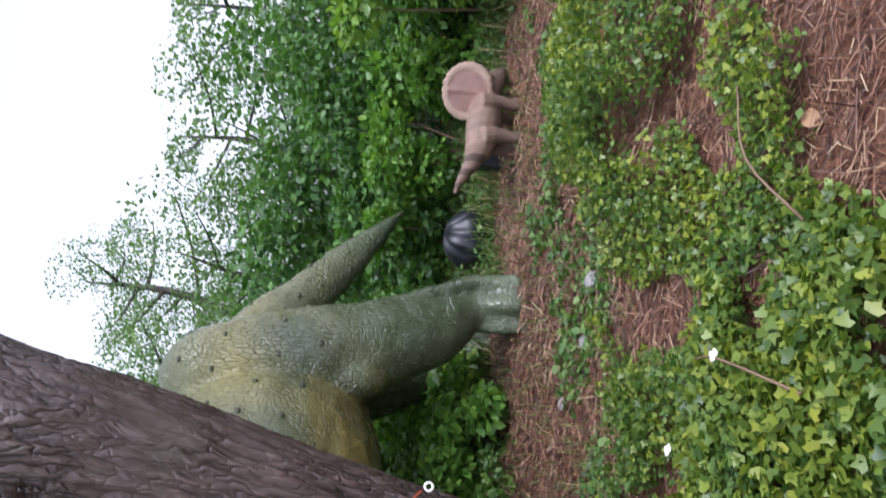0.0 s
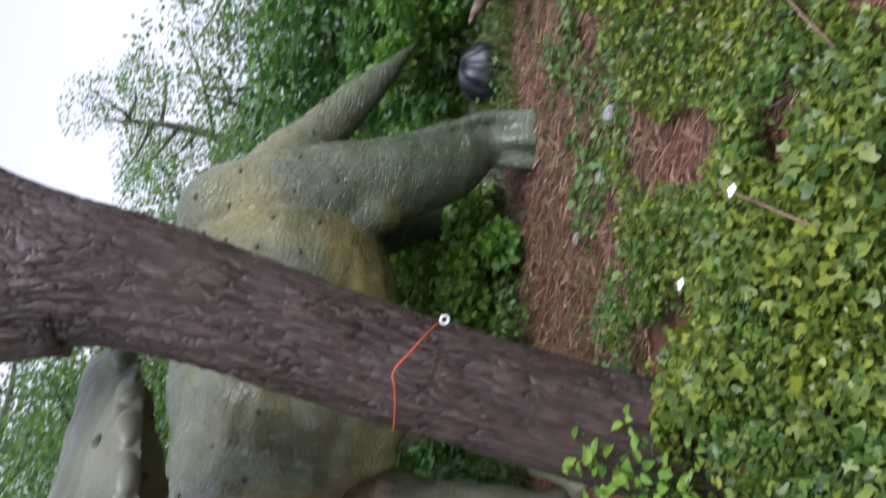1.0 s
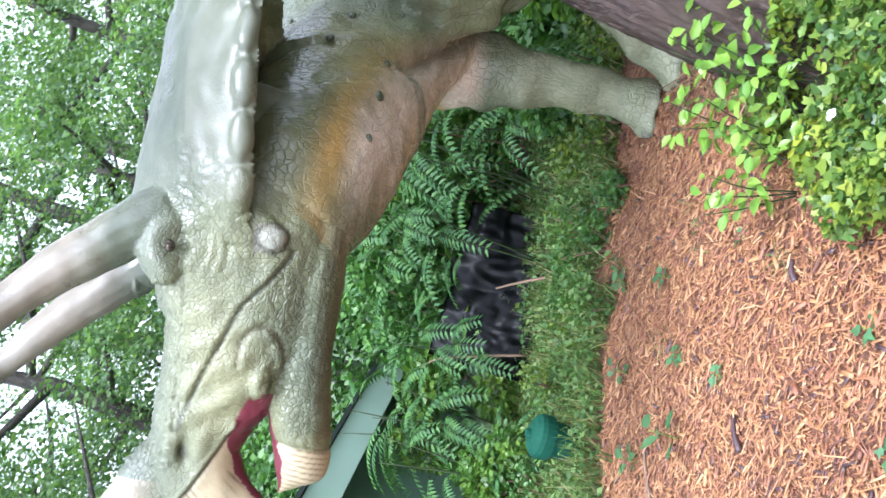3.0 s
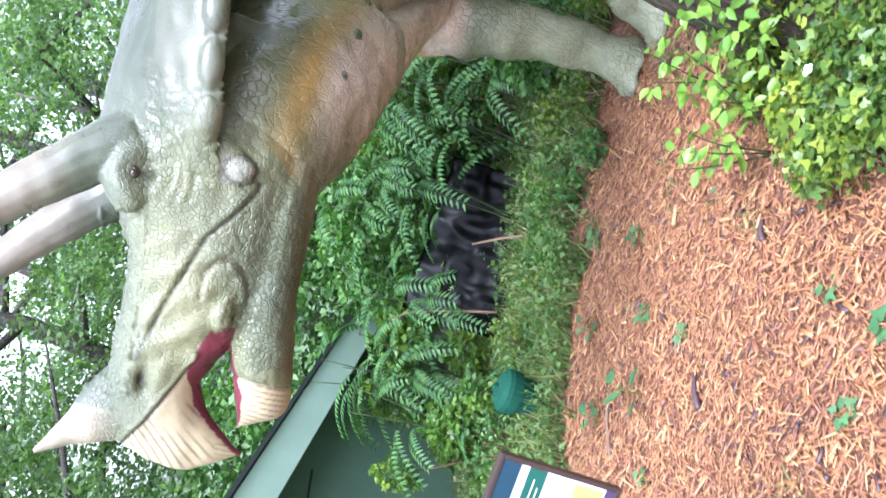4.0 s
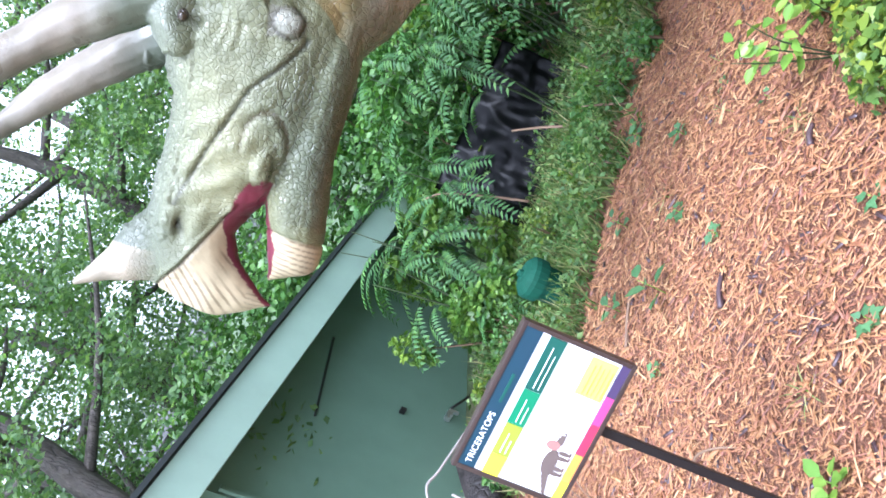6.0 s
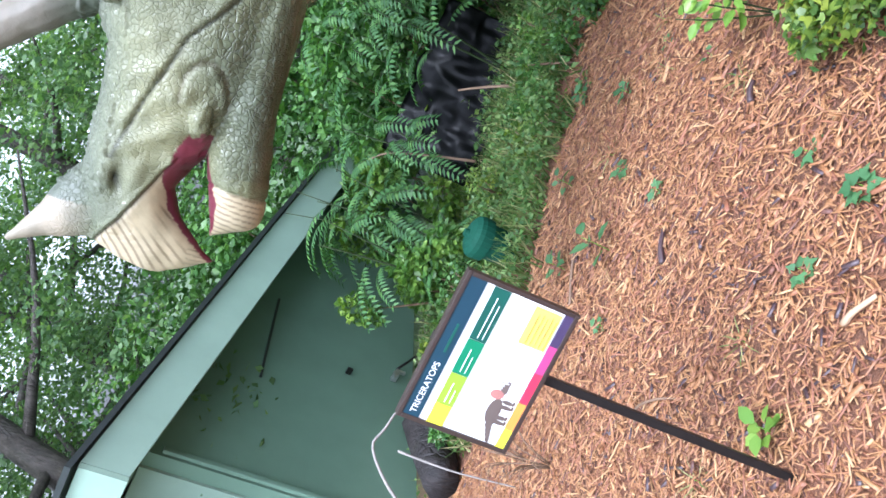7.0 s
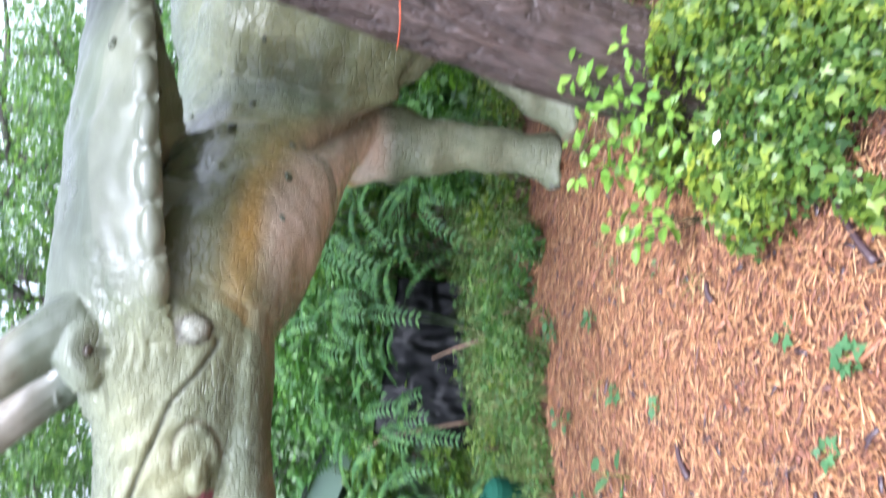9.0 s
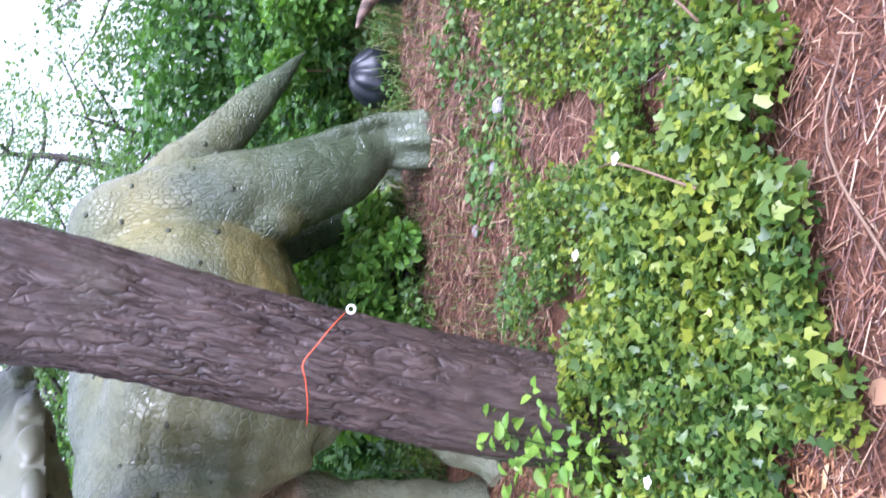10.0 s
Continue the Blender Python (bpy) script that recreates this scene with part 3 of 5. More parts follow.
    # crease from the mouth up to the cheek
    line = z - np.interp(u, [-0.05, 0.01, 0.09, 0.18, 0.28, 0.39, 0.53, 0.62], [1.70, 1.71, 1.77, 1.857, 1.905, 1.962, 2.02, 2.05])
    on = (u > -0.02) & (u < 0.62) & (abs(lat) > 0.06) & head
    d += (-0.012 * np.exp(-(line / 0.008) ** 2) + 0.004 * np.exp(-((line - 0.026) / 0.018) ** 2)) * on * ramp01(0.6 - u, 0, 0.15)
    beakline = np.interp(u, [0.56, 0.62, 0.72, 0.82, 0.9, 0.95], [1.835, 1.87, 1.935, 2.0, 2.065, 2.1]) - z
    onb = head & (u > 0.57) & (z > 1.78) & (z < 2.12)
    d += (0.007 * np.exp(-((beakline + 0.012) / 0.01) ** 2) - 0.007 * np.exp(-((beakline - 0.004) / 0.006) ** 2)) * onb
    # upper lip roll, cheek pouch and the jaw's folds
    pouch = np.hypot(u - 0.36, (z - 1.785) * 1.5)
    side = head & (abs(lat) > 0.09)
    arch = side * ramp01(0.42 - u, 0.0, 0.06)
    d += arch * (0.005 * np.exp(-((pouch - 0.085) / 0.022) ** 2) - 0.007 * np.exp(-((pouch - 0.115) / 0.012) ** 2))
    net = np.array([abs(noise.noise(Vector((q[0] * 24, q[1] * 24, q[2] * 20)))) for q in co])
    d += np.where(side & (z < 1.78) & (z > 1.5) & (u < 0.66), 0.012 * np.minimum(net, 0.3) - 0.002, 0)
    jawline = u - (0.64 + 0.12 * (1.75 - z))
    d += np.where(head & (z < 1.76) & (u > 0.5), -0.008 * np.exp(-(jawline / 0.006) ** 2), 0)
    # the deep fold between the neck and the shoulder, and folds on the flank
    d += np.where(side & (z > 1.75) & (z < 2.1) & (u > -0.3) & (u < 0.6), 0.006 * (np.abs(noise_of(co * np.array([1.0, 1.0, 0.6]), 34)) - 0.2), 0)
    flat = noise_of(co, 2.2)
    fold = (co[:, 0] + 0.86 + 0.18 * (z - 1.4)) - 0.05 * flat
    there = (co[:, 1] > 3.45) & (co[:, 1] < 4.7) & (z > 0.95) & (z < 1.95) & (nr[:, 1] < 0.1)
    d += there * (-0.035 * np.exp(-(fold / 0.035) ** 2) + 0.03 * np.exp(-((fold - 0.11) / 0.06) ** 2))
    skin = (co[:, 1] > 3.0) & (co[:, 0] < 0.25) & (z > 0.75) & ~head
    d += skin * 0.009 * (np.abs(noise_of(co * np.array([1.0, 1.0, 0.4]), 17)) - 0.25)
    co = co + nr * d[:, None]
    me.vertices.foreach_set("co", co.ravel())

    # painted colours, with crease and jaw shade put in
    spots = np.array([noise.noise(Vector(c) * 2.1) for c in co])
    c = np.tile(np.array([0.13, 0.16, 0.105]), (len(co), 1))
    flank = np.exp(-((z - 1.45) / 0.4) ** 2) * ramp01(nr[:, 1] * -1, -0.2, 0.5)
    c = blend(c, (0.31, 0.28, 0.12), np.clip(flank * (0.5 + 0.9 * spots), 0, 1))
    c = blend(c, (0.36, 0.29, 0.1), 0.85 * (1 - ramp01(co[:, 0], 0.5, 0.75)) * ramp01(-nr[:, 2], 0.0, 0.55) * ramp01(z, 0.65, 0.9) * (1 - ramp01(z, 1.2, 1.45)) * ramp01(co[:, 0], -0.6, -0.2))
    throat = (1 - ramp01(co[:, 0], -0.98, -0.72)) * (co[:, 1] > 2.6)
    under = z - np.interp(co[:, 1], [2.6, 3.03, 3.4, 3.84, 4.15, 4.3], [1.5, 1.46, 1.36, 1.22, 1.08, 0.96])
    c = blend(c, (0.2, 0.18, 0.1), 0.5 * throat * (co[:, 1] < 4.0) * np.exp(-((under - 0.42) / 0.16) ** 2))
    c = blend(c, (0.56, 0.32, 0.09), throat * np.exp(-((under - 0.12) / 0.07) ** 2) * 0.9)
    c = blend(c, (0.8, 0.63, 0.53), throat * (1 - ramp01(under, 0.03, 0.11)) * ramp01(z, 0.9, 1.0))
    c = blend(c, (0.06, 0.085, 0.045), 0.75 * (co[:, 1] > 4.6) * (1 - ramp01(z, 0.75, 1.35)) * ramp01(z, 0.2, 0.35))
    c = blend(c, (0.15, 0.17, 0.13), head * ramp01(z, 2.0, 2.2) * 0.9)
    c = blend(c, (0.265, 0.26, 0.145), head * ramp01(u, -0.5, -0.1) * np.exp(-((z - 1.9) / 0.18) ** 2) * np.clip(0.7 + 0.8 * spots, 0, 1))
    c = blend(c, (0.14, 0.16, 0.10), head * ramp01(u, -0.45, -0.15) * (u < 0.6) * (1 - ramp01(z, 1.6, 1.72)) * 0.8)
    c = blend(c, (0.36, 0.27, 0.13), 0.75 * (co[:, 1] > 3.0) * ~head * np.exp(-((co[:, 0] + 1.0) / 0.22) ** 2) * ramp01(z, 1.2, 1.4) * np.clip(0.35 + 1.4 * spots, 0, 1))
    c = blend(c, (0.3, 0.31, 0.21), 0.8 * (co[:, 1] > 3.8) * (co[:, 1] < 4.5) * (1 - ramp01(z, 0.75, 1.0)))
    horn = head & (z > 2.28)
    c = blend(c, (0.32, 0.28, 0.23), horn * ramp01(z, 2.28, 2.42))
    nose = head & (u > 0.8) & (z > 2.08)
    c = blend(c, (0.44, 0.37, 0.28), nose * ramp01(z, 2.08, 2.2))
    beak = np.where(z > 1.76, ramp01(beakline, -0.004, 0.008) * (u > 0.55), ramp01(jawline, 0.0, 0.008) * (u > 0.5)) * head
    streak = np.where(z > 1.76, 0.5 + 0.5 * np.sin(170 * np.arctan2(z - 2.35, u - 0.25) + 9 * np.hypot(z - 2.3, u - 0.3) + 1.6 * noise_of(co, 6)), 0.5 + 0.5 * np.sin(330 * u + 60 * z + 1.6 * noise_of(co, 6)))
    c = blend(c, (0.55, 0.45, 0.3), beak)
    c = blend(c, (0.16, 0.11, 0.06), beak * 0.8 * ramp01(streak, 0.6, 0.95) * ramp01(noise_of(co, 9), -0.35, 0.2))
    # shade of the deep shoulder fold, coloured in over its relief
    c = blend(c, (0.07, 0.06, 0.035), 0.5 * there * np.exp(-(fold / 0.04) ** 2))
    # brown shade along the jaw's underside, put into the colour
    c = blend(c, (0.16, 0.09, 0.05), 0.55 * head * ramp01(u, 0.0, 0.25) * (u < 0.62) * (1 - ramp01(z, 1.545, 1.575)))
    # groove shade in the colour: pouch, mouth crease, beak seam, nostril, eye socket
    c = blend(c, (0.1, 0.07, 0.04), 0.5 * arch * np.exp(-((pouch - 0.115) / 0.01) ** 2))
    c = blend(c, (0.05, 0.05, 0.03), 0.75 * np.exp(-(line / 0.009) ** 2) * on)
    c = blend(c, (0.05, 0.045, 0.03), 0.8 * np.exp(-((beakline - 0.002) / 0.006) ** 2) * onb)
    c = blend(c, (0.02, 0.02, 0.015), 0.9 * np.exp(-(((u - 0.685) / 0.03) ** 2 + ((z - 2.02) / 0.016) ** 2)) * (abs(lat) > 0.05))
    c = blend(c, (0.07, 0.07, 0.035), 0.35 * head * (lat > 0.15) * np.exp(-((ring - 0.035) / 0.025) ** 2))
    up_line = np.interp(u, [0.48, 0.56, 0.66, 0.76, 0.83, 0.885, 0.925], [1.785, 1.825, 1.852, 1.822, 1.765, 1.705, 1.66])
    mouth = head & (u > 0.47) & (((nr[:, 2] < -0.3) & (z > 1.66) & (z < up_line + 0.028)) | ((nr[:, 2] > 0.55) & (z < 1.8) & (abs(lat) < 0.085)))
    c = blend(c, (0.17, 0.028, 0.05), mouth * 1.0)
    knob = head & (abs(lat) > 0.3) & (z < 1.84) & (z > 1.71) & (abs(u + 0.03) < 0.06)
    c = blend(c, (0.24, 0.24, 0.2), knob * 0.9)
    disc = np.hypot(u + 0.045, z - 1.775)
    c = blend(c, (0.06, 0.055, 0.04), 0.8 * head * (abs(lat) > 0.2) * np.exp(-((disc - 0.05) / 0.006) ** 2))
    rimm = head & (u < -0.15) & (abs(lat) > 0.33) & (z < 2.2)
    c = blend(c, (0.24, 0.245, 0.19), rimm * 0.6)
    # head toned down, frill and horns further: overhead shade put into the colour
    c = c * (1 - 0.16 * head)[:, None] * (1 - 0.16 * head * np.maximum(ramp01(z, 2.1, 2.3), ramp01(-u, 0.1, 0.3)) * (z > 1.8))[:, None]
    c = np.clip(c * 0.78 * (1 + 0.3 * spots[:, None]), 0.01, 0.9)
    # how scaly the hide is: coarse on the hip, fine on the neck, nearly none on beak, horns and frill
    scaly = 0.55 + 0.4 * ramp01(co[:, 1], 4.3, 4.8) * ramp01(z, 0.3, 0.6)
    scaly = np.where(head, 0.58 + 0.25 * (z < 1.76) * (u > 0), scaly)
    bare = np.maximum(ramp01(z, 2.12, 2.26), ramp01(-u, 0.05, 0.3) * ramp01(z, 1.7, 1.85)) * head
    scaly = (scaly + (0.07 - scaly) * bare) * (1 - 0.95 * beak) * (1 - mouth)
    att = me.attributes.new("hide_colour", "FLOAT_COLOR", "POINT")
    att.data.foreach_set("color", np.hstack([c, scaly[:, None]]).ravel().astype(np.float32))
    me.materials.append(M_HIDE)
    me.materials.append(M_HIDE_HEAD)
    me.shade_smooth()
    # wart-like dark knobs over flank and hip
    bm = bmesh.new()
    lay = bm.verts.layers.float_color.new("hide_colour")
    pr = np.random.default_rng(4)
    pick = np.where((nr @ np.array([0.6, -0.8, 0.0]) > 0.35) & (co[:, 1] > 2.95) & ~(head & (u > -0.6) & (lat > 0.15)) & (z > 1.15) & (z < 2.05) & (np.abs(nr[:, 2]) < 0.75) & ~((z < 1.35) & (co[:, 1] < 4.4)))[0]
    chosen = []
    for i in pr.permutation(pick)[:5000]:
        if all((co[i] - co[j]) @ (co[i] - co[j]) > 0.2 ** 2 for j in chosen):
            chosen.append(i)
        if len(chosen) > 150:
            break
    for i in chosen:
        r = pr.uniform(0.014, 0.026)
        turn = Vector(nr[i]).to_track_quat("Z", "Y").to_matrix().to_4x4()
        for v in ball(bm, Vector(co[i]), (r, r * 0.8, r * 0.5), turn, 9, 6):
            v[lay] = (0.07, 0.08, 0.05, 1)
    # toe nails and eye
    for v in ball(bm, H(0.005, 0.3, 2.1), (0.022, 0.022, 0.018), None, 10, 7):
        v[lay] = (0.035, 0.025, 0.015, 1)
    for q in ((1.04, 4.75, -0.03), (0.9, 4.71, -0.03), (0.78, 4.79, -0.03), (-0.9, 3.99, 0.035), (-0.86, 3.95, 0.035), (-1.2, 4.13, 0.035)):
        for v in ball(bm, Vector(q), (0.034, 0.03, 0.036), None, 8, 6):
            v[lay] = (0.2, 0.2, 0.17, 1)
    extra = bpy.data.meshes.new("extra")
    bm.to_mesh(extra)
    bm.free()
    bm = bmesh.new()
    bm.from_mesh(me)
    bm.from_mesh(extra)
    for f in bm.faces:
        f.smooth = True
    bm.to_mesh(me)
    bm.free()
    me.name = "horned_dinosaur_statue"
    ob = new("horned_dinosaur_statue", me)
    ob.matrix_world = SLOPE
    return tagged(ob, "life-like green rubber three-horned dinosaur statue with open beak", "dinosaur statue")


big_dinosaur()


# ---------------------------------------------------------------- the leaning tree with the cord
TRUNK = [(-0.47, 2.9, -0.25, 0.27, 0.27), (-0.455, 2.9, 0.1, 0.215, 0.215), (-0.44, 2.9, 0.4, 0.195, 0.195), (-0.385, 2.9, 1.0, 0.19, 0.19),
         (-0.315, 2.9, 1.55, 0.19, 0.19), (-0.265, 2.9, 1.95, 0.2, 0.2), (-0.26, 2.89, 2.2, 0.225, 0.22), (-0.29, 2.88, 2.5, 0.27, 0.24)]


def rough_trunk(bm, rows, seg, per, depth, seed):
    for ring in tube(bm, rows, seg, per, side=(0, 1, 0)):
        mid = sum((v.co for v in ring), Vector()) / len(ring)
        for v in ring:
            d = v.co - mid
            a = math.atan2(d.y, d.x)
            q = Vector((math.cos(a) * 2.2, math.sin(a) * 2.2, v.co.z * 1.6 + seed))
            f = noise.noise(Vector((q.x * 1.1, q.y * 1.1, q.z * 1.3 + 20)))
            ridge = 1 - abs(noise.noise(Vector((q.x * 3.4 + f, q.y * 3.4, q.z * 1.7)))) * 3.4 + 0.5 * noise.noise(Vector((q.x * 8, q.y * 8, q.z * 7)))
            v.co += d.normalized() * depth * (ridge + 0.6 * noise.noise(q * 0.8))


def leaning_tree():
    t = empty("tree", Matrix.Translation((-0.46, 2.9, 0)), "leaning tree with dark wet furrowed bark and forked limbs", "tree")
    inv = Matrix.Translation((0.46, -2.9, 0))
    bm = bmesh.new()
    rough_trunk(bm, TRUNK, 150, 46, 0.011, 0)
    bmesh.ops.transform(bm, matrix=inv, verts=bm.verts)
    part("trunk", bm, M_BARK, t, smooth=True)
    for rows, s in (([(-0.2, 2.9, 2.25, 0.16, 0.16), (-0.1, 2.92, 2.7, 0.15, 0.15), (0.1, 3.0, 3.6, 0.13, 0.13), (0.5, 3.3, 5.2, 0.08, 0.08), (0.8, 3.6, 6.4, 0.03, 0.03)], 4),
                    ([(-0.36, 2.87, 2.25, 0.17, 0.17), (-0.52, 2.84, 2.75, 0.15, 0.15), (-0.8, 2.7, 3.7, 0.12, 0.12), (-1.3, 2.3, 5.2, 0.07, 0.07), (-1.6, 2.0, 6.2, 0.03, 0.03)], 9)):
        bm = bmesh.new()
        rough_trunk(bm, rows, 40, 12, 0.01, s)
        bmesh.ops.transform(bm, matrix=inv, verts=bm.verts)
        part("limb", bm, M_BARK, t, smooth=True)
    n = 5000
    c = np.array([(0.8, 3.6, 6.6), (0.3, 3.2, 6.0), (-1.6, 2.0, 6.4), (-1.1, 2.5, 5.9), (-0.2, 3.0, 7.0)])[rng.integers(0, 5, n)]
    p = c + rng.normal(size=(n, 3)) * (0.9, 0.9, 0.5) - (-0.46, 2.9, 0)
    ax, nm = leafy(n)
    me = scatter_mesh("crown", "oval", p, ax, nm, rng.uniform(0.07, 0.12, n), M_CROWN)
    cr = new("crown", me)
    cr.parent = t
    # cord, knot and eyelet
    cord = empty("tied_cord", Matrix(), "thin orange cord tied round the tree with an eyelet", "cord")
    bm = bmesh.new()
    pts = [(-0.19, 2.79, 1.075), (-0.235, 2.72, 1.12), (-0.30, 2.69, 1.165), (-0.36, 2.685, 1.20), (-0.41, 2.69, 1.185), (-0.48, 2.725, 1.165), (-0.545, 2.79, 1.15), (-0.575, 2.87, 1.14)]
    tube(bm, [(*q, 0.0025, 0.0025) for q in pts], 6, 4)
    part("cord", bm, M_ROPE, cord, smooth=True)
    bm = bmesh.new()
    ring = [(-0.175 + 0.013 * math.cos(a), 2.775 - 0.006, 1.06 + 0.013 * math.sin(a), 0.0045, 0.0045) for a in np.linspace(0, 2 * math.pi, 13)]
    tube(bm, ring, 6, 2, side=(0, 1, 0))
    part("eyelet", bm, M_WHITE, cord, "small white ring", smooth=True)


leaning_tree()


# ---------------------------------------------------------------- information sign
def words(text, size, x, y, mat, parent, name="lettering"):
    cu = bpy.data.curves.new(name, "FONT")
    cu.body = text
    cu.size = size
    cu.align_x = "LEFT"
    tmp = new(name, cu)
    me = bpy.data.meshes.new_from_object(tmp.evaluated_get(bpy.context.evaluated_depsgraph_get()))
    bpy.data.objects.remove(tmp)
    me.materials.clear()
    me.materials.append(mat)
    ob = new(name, me)
    ob.parent = parent
    ob.matrix_local = Matrix.Translation((x, -0.0135, y)) @ Matrix.Rotation(radians(90), 4, "X")
    return ob


def info_sign():
    """Panel in its own plane: x to the right, z up, front towards -y."""
    sg = empty("information_sign", Matrix.Translation((-1.633, 1.297, 0.688)) @ Matrix.Rotation(radians(22.6), 4, "Z") @ Matrix.Rotation(radians(-1.5), 4, "X") @ Matrix.Scale(0.85, 4),
               "printed dinosaur information sign in a dark frame on a black post", "sign")
    W2, H2 = 0.234, 0.1755
    ink = {k: plain_material("print_" + k, v, 0.3, var=0.08, bump=0.03) for k, v in dict(
        white=(0.82, 0.83, 0.82), navy=(0.01, 0.038, 0.062), teal=(0.01, 0.075, 0.056), green=(0.012, 0.17, 0.08), lime=(0.24, 0.36, 0.03), yellow=(0.75, 0.75, 0.03),
        amber=(0.86, 0.55, 0.1), red=(0.6, 0.03, 0.07), magenta=(0.4, 0.05, 0.17), violet=(0.05, 0.035, 0.085), orange=(0.75, 0.25, 0.05), grey=(0.45, 0.45, 0.45), brown=(0.11, 0.085, 0.075), rose=(0.34, 0.15, 0.13)).items()}

    def plate(name, x0, x1, z0, z1, y, mat, label=""):
        bm = bmesh.new()
        box(bm, ((x0 + x1) / 2, y, (z0 + z1) / 2), (x1 - x0, 0.003, z1 - z0))
        return part(name, bm, mat, sg, label)

    bm = bmesh.new()
    box(bm, (0, 0.002, 0), (2 * W2 - 0.01, 0.014, 2 * H2 - 0.01))
    part("backing_board", bm, M_FRAME, sg)
    for cx, cz, sx, sz in ((0, H2 - 0.007, 2 * W2, 0.014), (0, -H2 + 0.007, 2 * W2, 0.014), (-W2 + 0.007, 0, 0.014, 2 * H2 - 0.028), (W2 - 0.007, 0, 0.014, 2 * H2 - 0.028)):
        bm = bmesh.new()
        box(bm, (cx, 0, cz), (sx, 0.03, sz), 0.003)
        part("frame_bar", bm, M_FRAME, sg, "dark bronze frame bar")
    x0, x1, zt, zb = -W2 + 0.014, W2 - 0.014, H2 - 0.014, -H2 + 0.014
    plate("printed_sheet", x0, x1, zb, zt, -0.0065, ink["white"], "white printed sheet")
    plate("title_band", x0, x1, zt - 0.05, zt, -0.0105, ink["navy"], "dark blue title band")
    words("TRICERATOPS", 0.026, x0 + 0.012, zt - 0.035, ink["white"], sg)
    plate("text_line", x0 + 0.21, x0 + 0.3, zt - 0.034, zt - 0.026, -0.0125, ink["teal"])
    cols = ["yellow", "lime", "green", "teal"]
    xs = [x0, x0 + 0.065, x0 + 0.165, x0 + 0.275, x1]
    for k, cname in enumerate(cols):
        plate("colour_block", xs[k], xs[k + 1] - 0.0015, zt - 0.125, zt - 0.075, -0.0105, ink[cname])
        if k:
            plate("text_line", xs[k] + 0.008, xs[k + 1] - 0.03, zt - 0.0975, zt - 0.0955, -0.0125, ink["white"])
            plate("text_line", xs[k] + 0.008, xs[k + 1] - 0.05, zt - 0.112, zt - 0.1105, -0.0125, ink["white"])
    plate("fact_box", x1 - 0.125, x1 - 0.008, zb + 0.032, zb + 0.115, -0.0105, ink["amber"], "amber fact box")
    for k in range(5):
        plate("text_line", x1 - 0.118, x1 - 0.03 + 0.006 * (k % 2), zb + 0.095 - 0.014 * k, zb + 0.0975 - 0.014 * k, -0.0125, ink["orange"])
    for k in range(4):
        plate("text_line", x0 + 0.16, x0 + 0.28 - 0.012 * (k % 3), zb + 0.1 - 0.015 * k, zb + 0.103 - 0.015 * k, -0.0105, ink["grey"])
    strip = ["yellow", "orange", "red", "magenta", "violet"]
    xe = [x0, x0 + 0.06, x0 + 0.15, x0 + 0.25, x0 + 0.34, x1]
    for k, cname in enumerate(strip):
        plate("strip_block", xe[k], xe[k + 1], zb, zb + 0.026, -0.0105, ink[cname])
    # small drawing of a horned animal, flat on the sheet
    bm = bmesh.new()
    def disc(cx, cz, rx, rz, y):
        vs = [bm.verts.new((cx + rx * math.cos(a), y, cz + rz * math.sin(a))) for a in np.linspace(0, 2 * math.pi, 14)[:-1]]
        bm.faces.new(vs)
    cx, cz = x0 + 0.1, zb + 0.082
    disc(cx, cz, 0.04, 0.021, -0.0113)
    disc(cx - 0.022, cz - 0.004, 0.022, 0.02, -0.01135)
    for k in range(5):
        disc(cx - 0.045 - 0.013 * k, cz - 0.006 - 0.005 * k, 0.013, 0.011 - 0.002 * k, -0.0114 - 0.0001 * k)
    for lx, ln in ((-0.03, 0.02), (-0.014, 0.018), (0.02, 0.02), (0.036, 0.018)):
        disc(cx + lx, cz - 0.028, 0.0065, ln, -0.0119)
        disc(cx + lx + 0.003, cz - 0.028 - ln, 0.008, 0.004, -0.012)
    disc(cx + 0.07, cz + 0.0, 0.02, 0.011, -0.0121)
    disc(cx + 0.088, cz - 0.004, 0.01, 0.006, -0.0122)
    part("drawing", bm, ink["brown"], sg, "small brown drawing of a horned dinosaur")
    bm = bmesh.new()
    disc(cx + 0.05, cz + 0.014, 0.015, 0.021, -0.0123)
    part("drawing_frill", bm, ink["rose"], sg, "rosy frill of the drawing")
    bm = bmesh.new()
    for hx, hz in ((0.072, 0.02), (0.08, 0.018), (0.09, 0.008)):
        disc(cx + hx, cz + hz, 0.0035, 0.014, -0.0125)
    part("drawing_horns", bm, ink["grey"], sg, "pale horns of the drawing")
    bm = bmesh.new()
    box(bm, (0.012, 0.024, -0.5), (0.028, 0.018, 1.35), 0.003)
    box(bm, (0.012, 0.013, 0.02), (0.09, 0.008, 0.2), 0.002)
    part("post", bm, M_POST, sg, "slim black metal post")


info_sign()


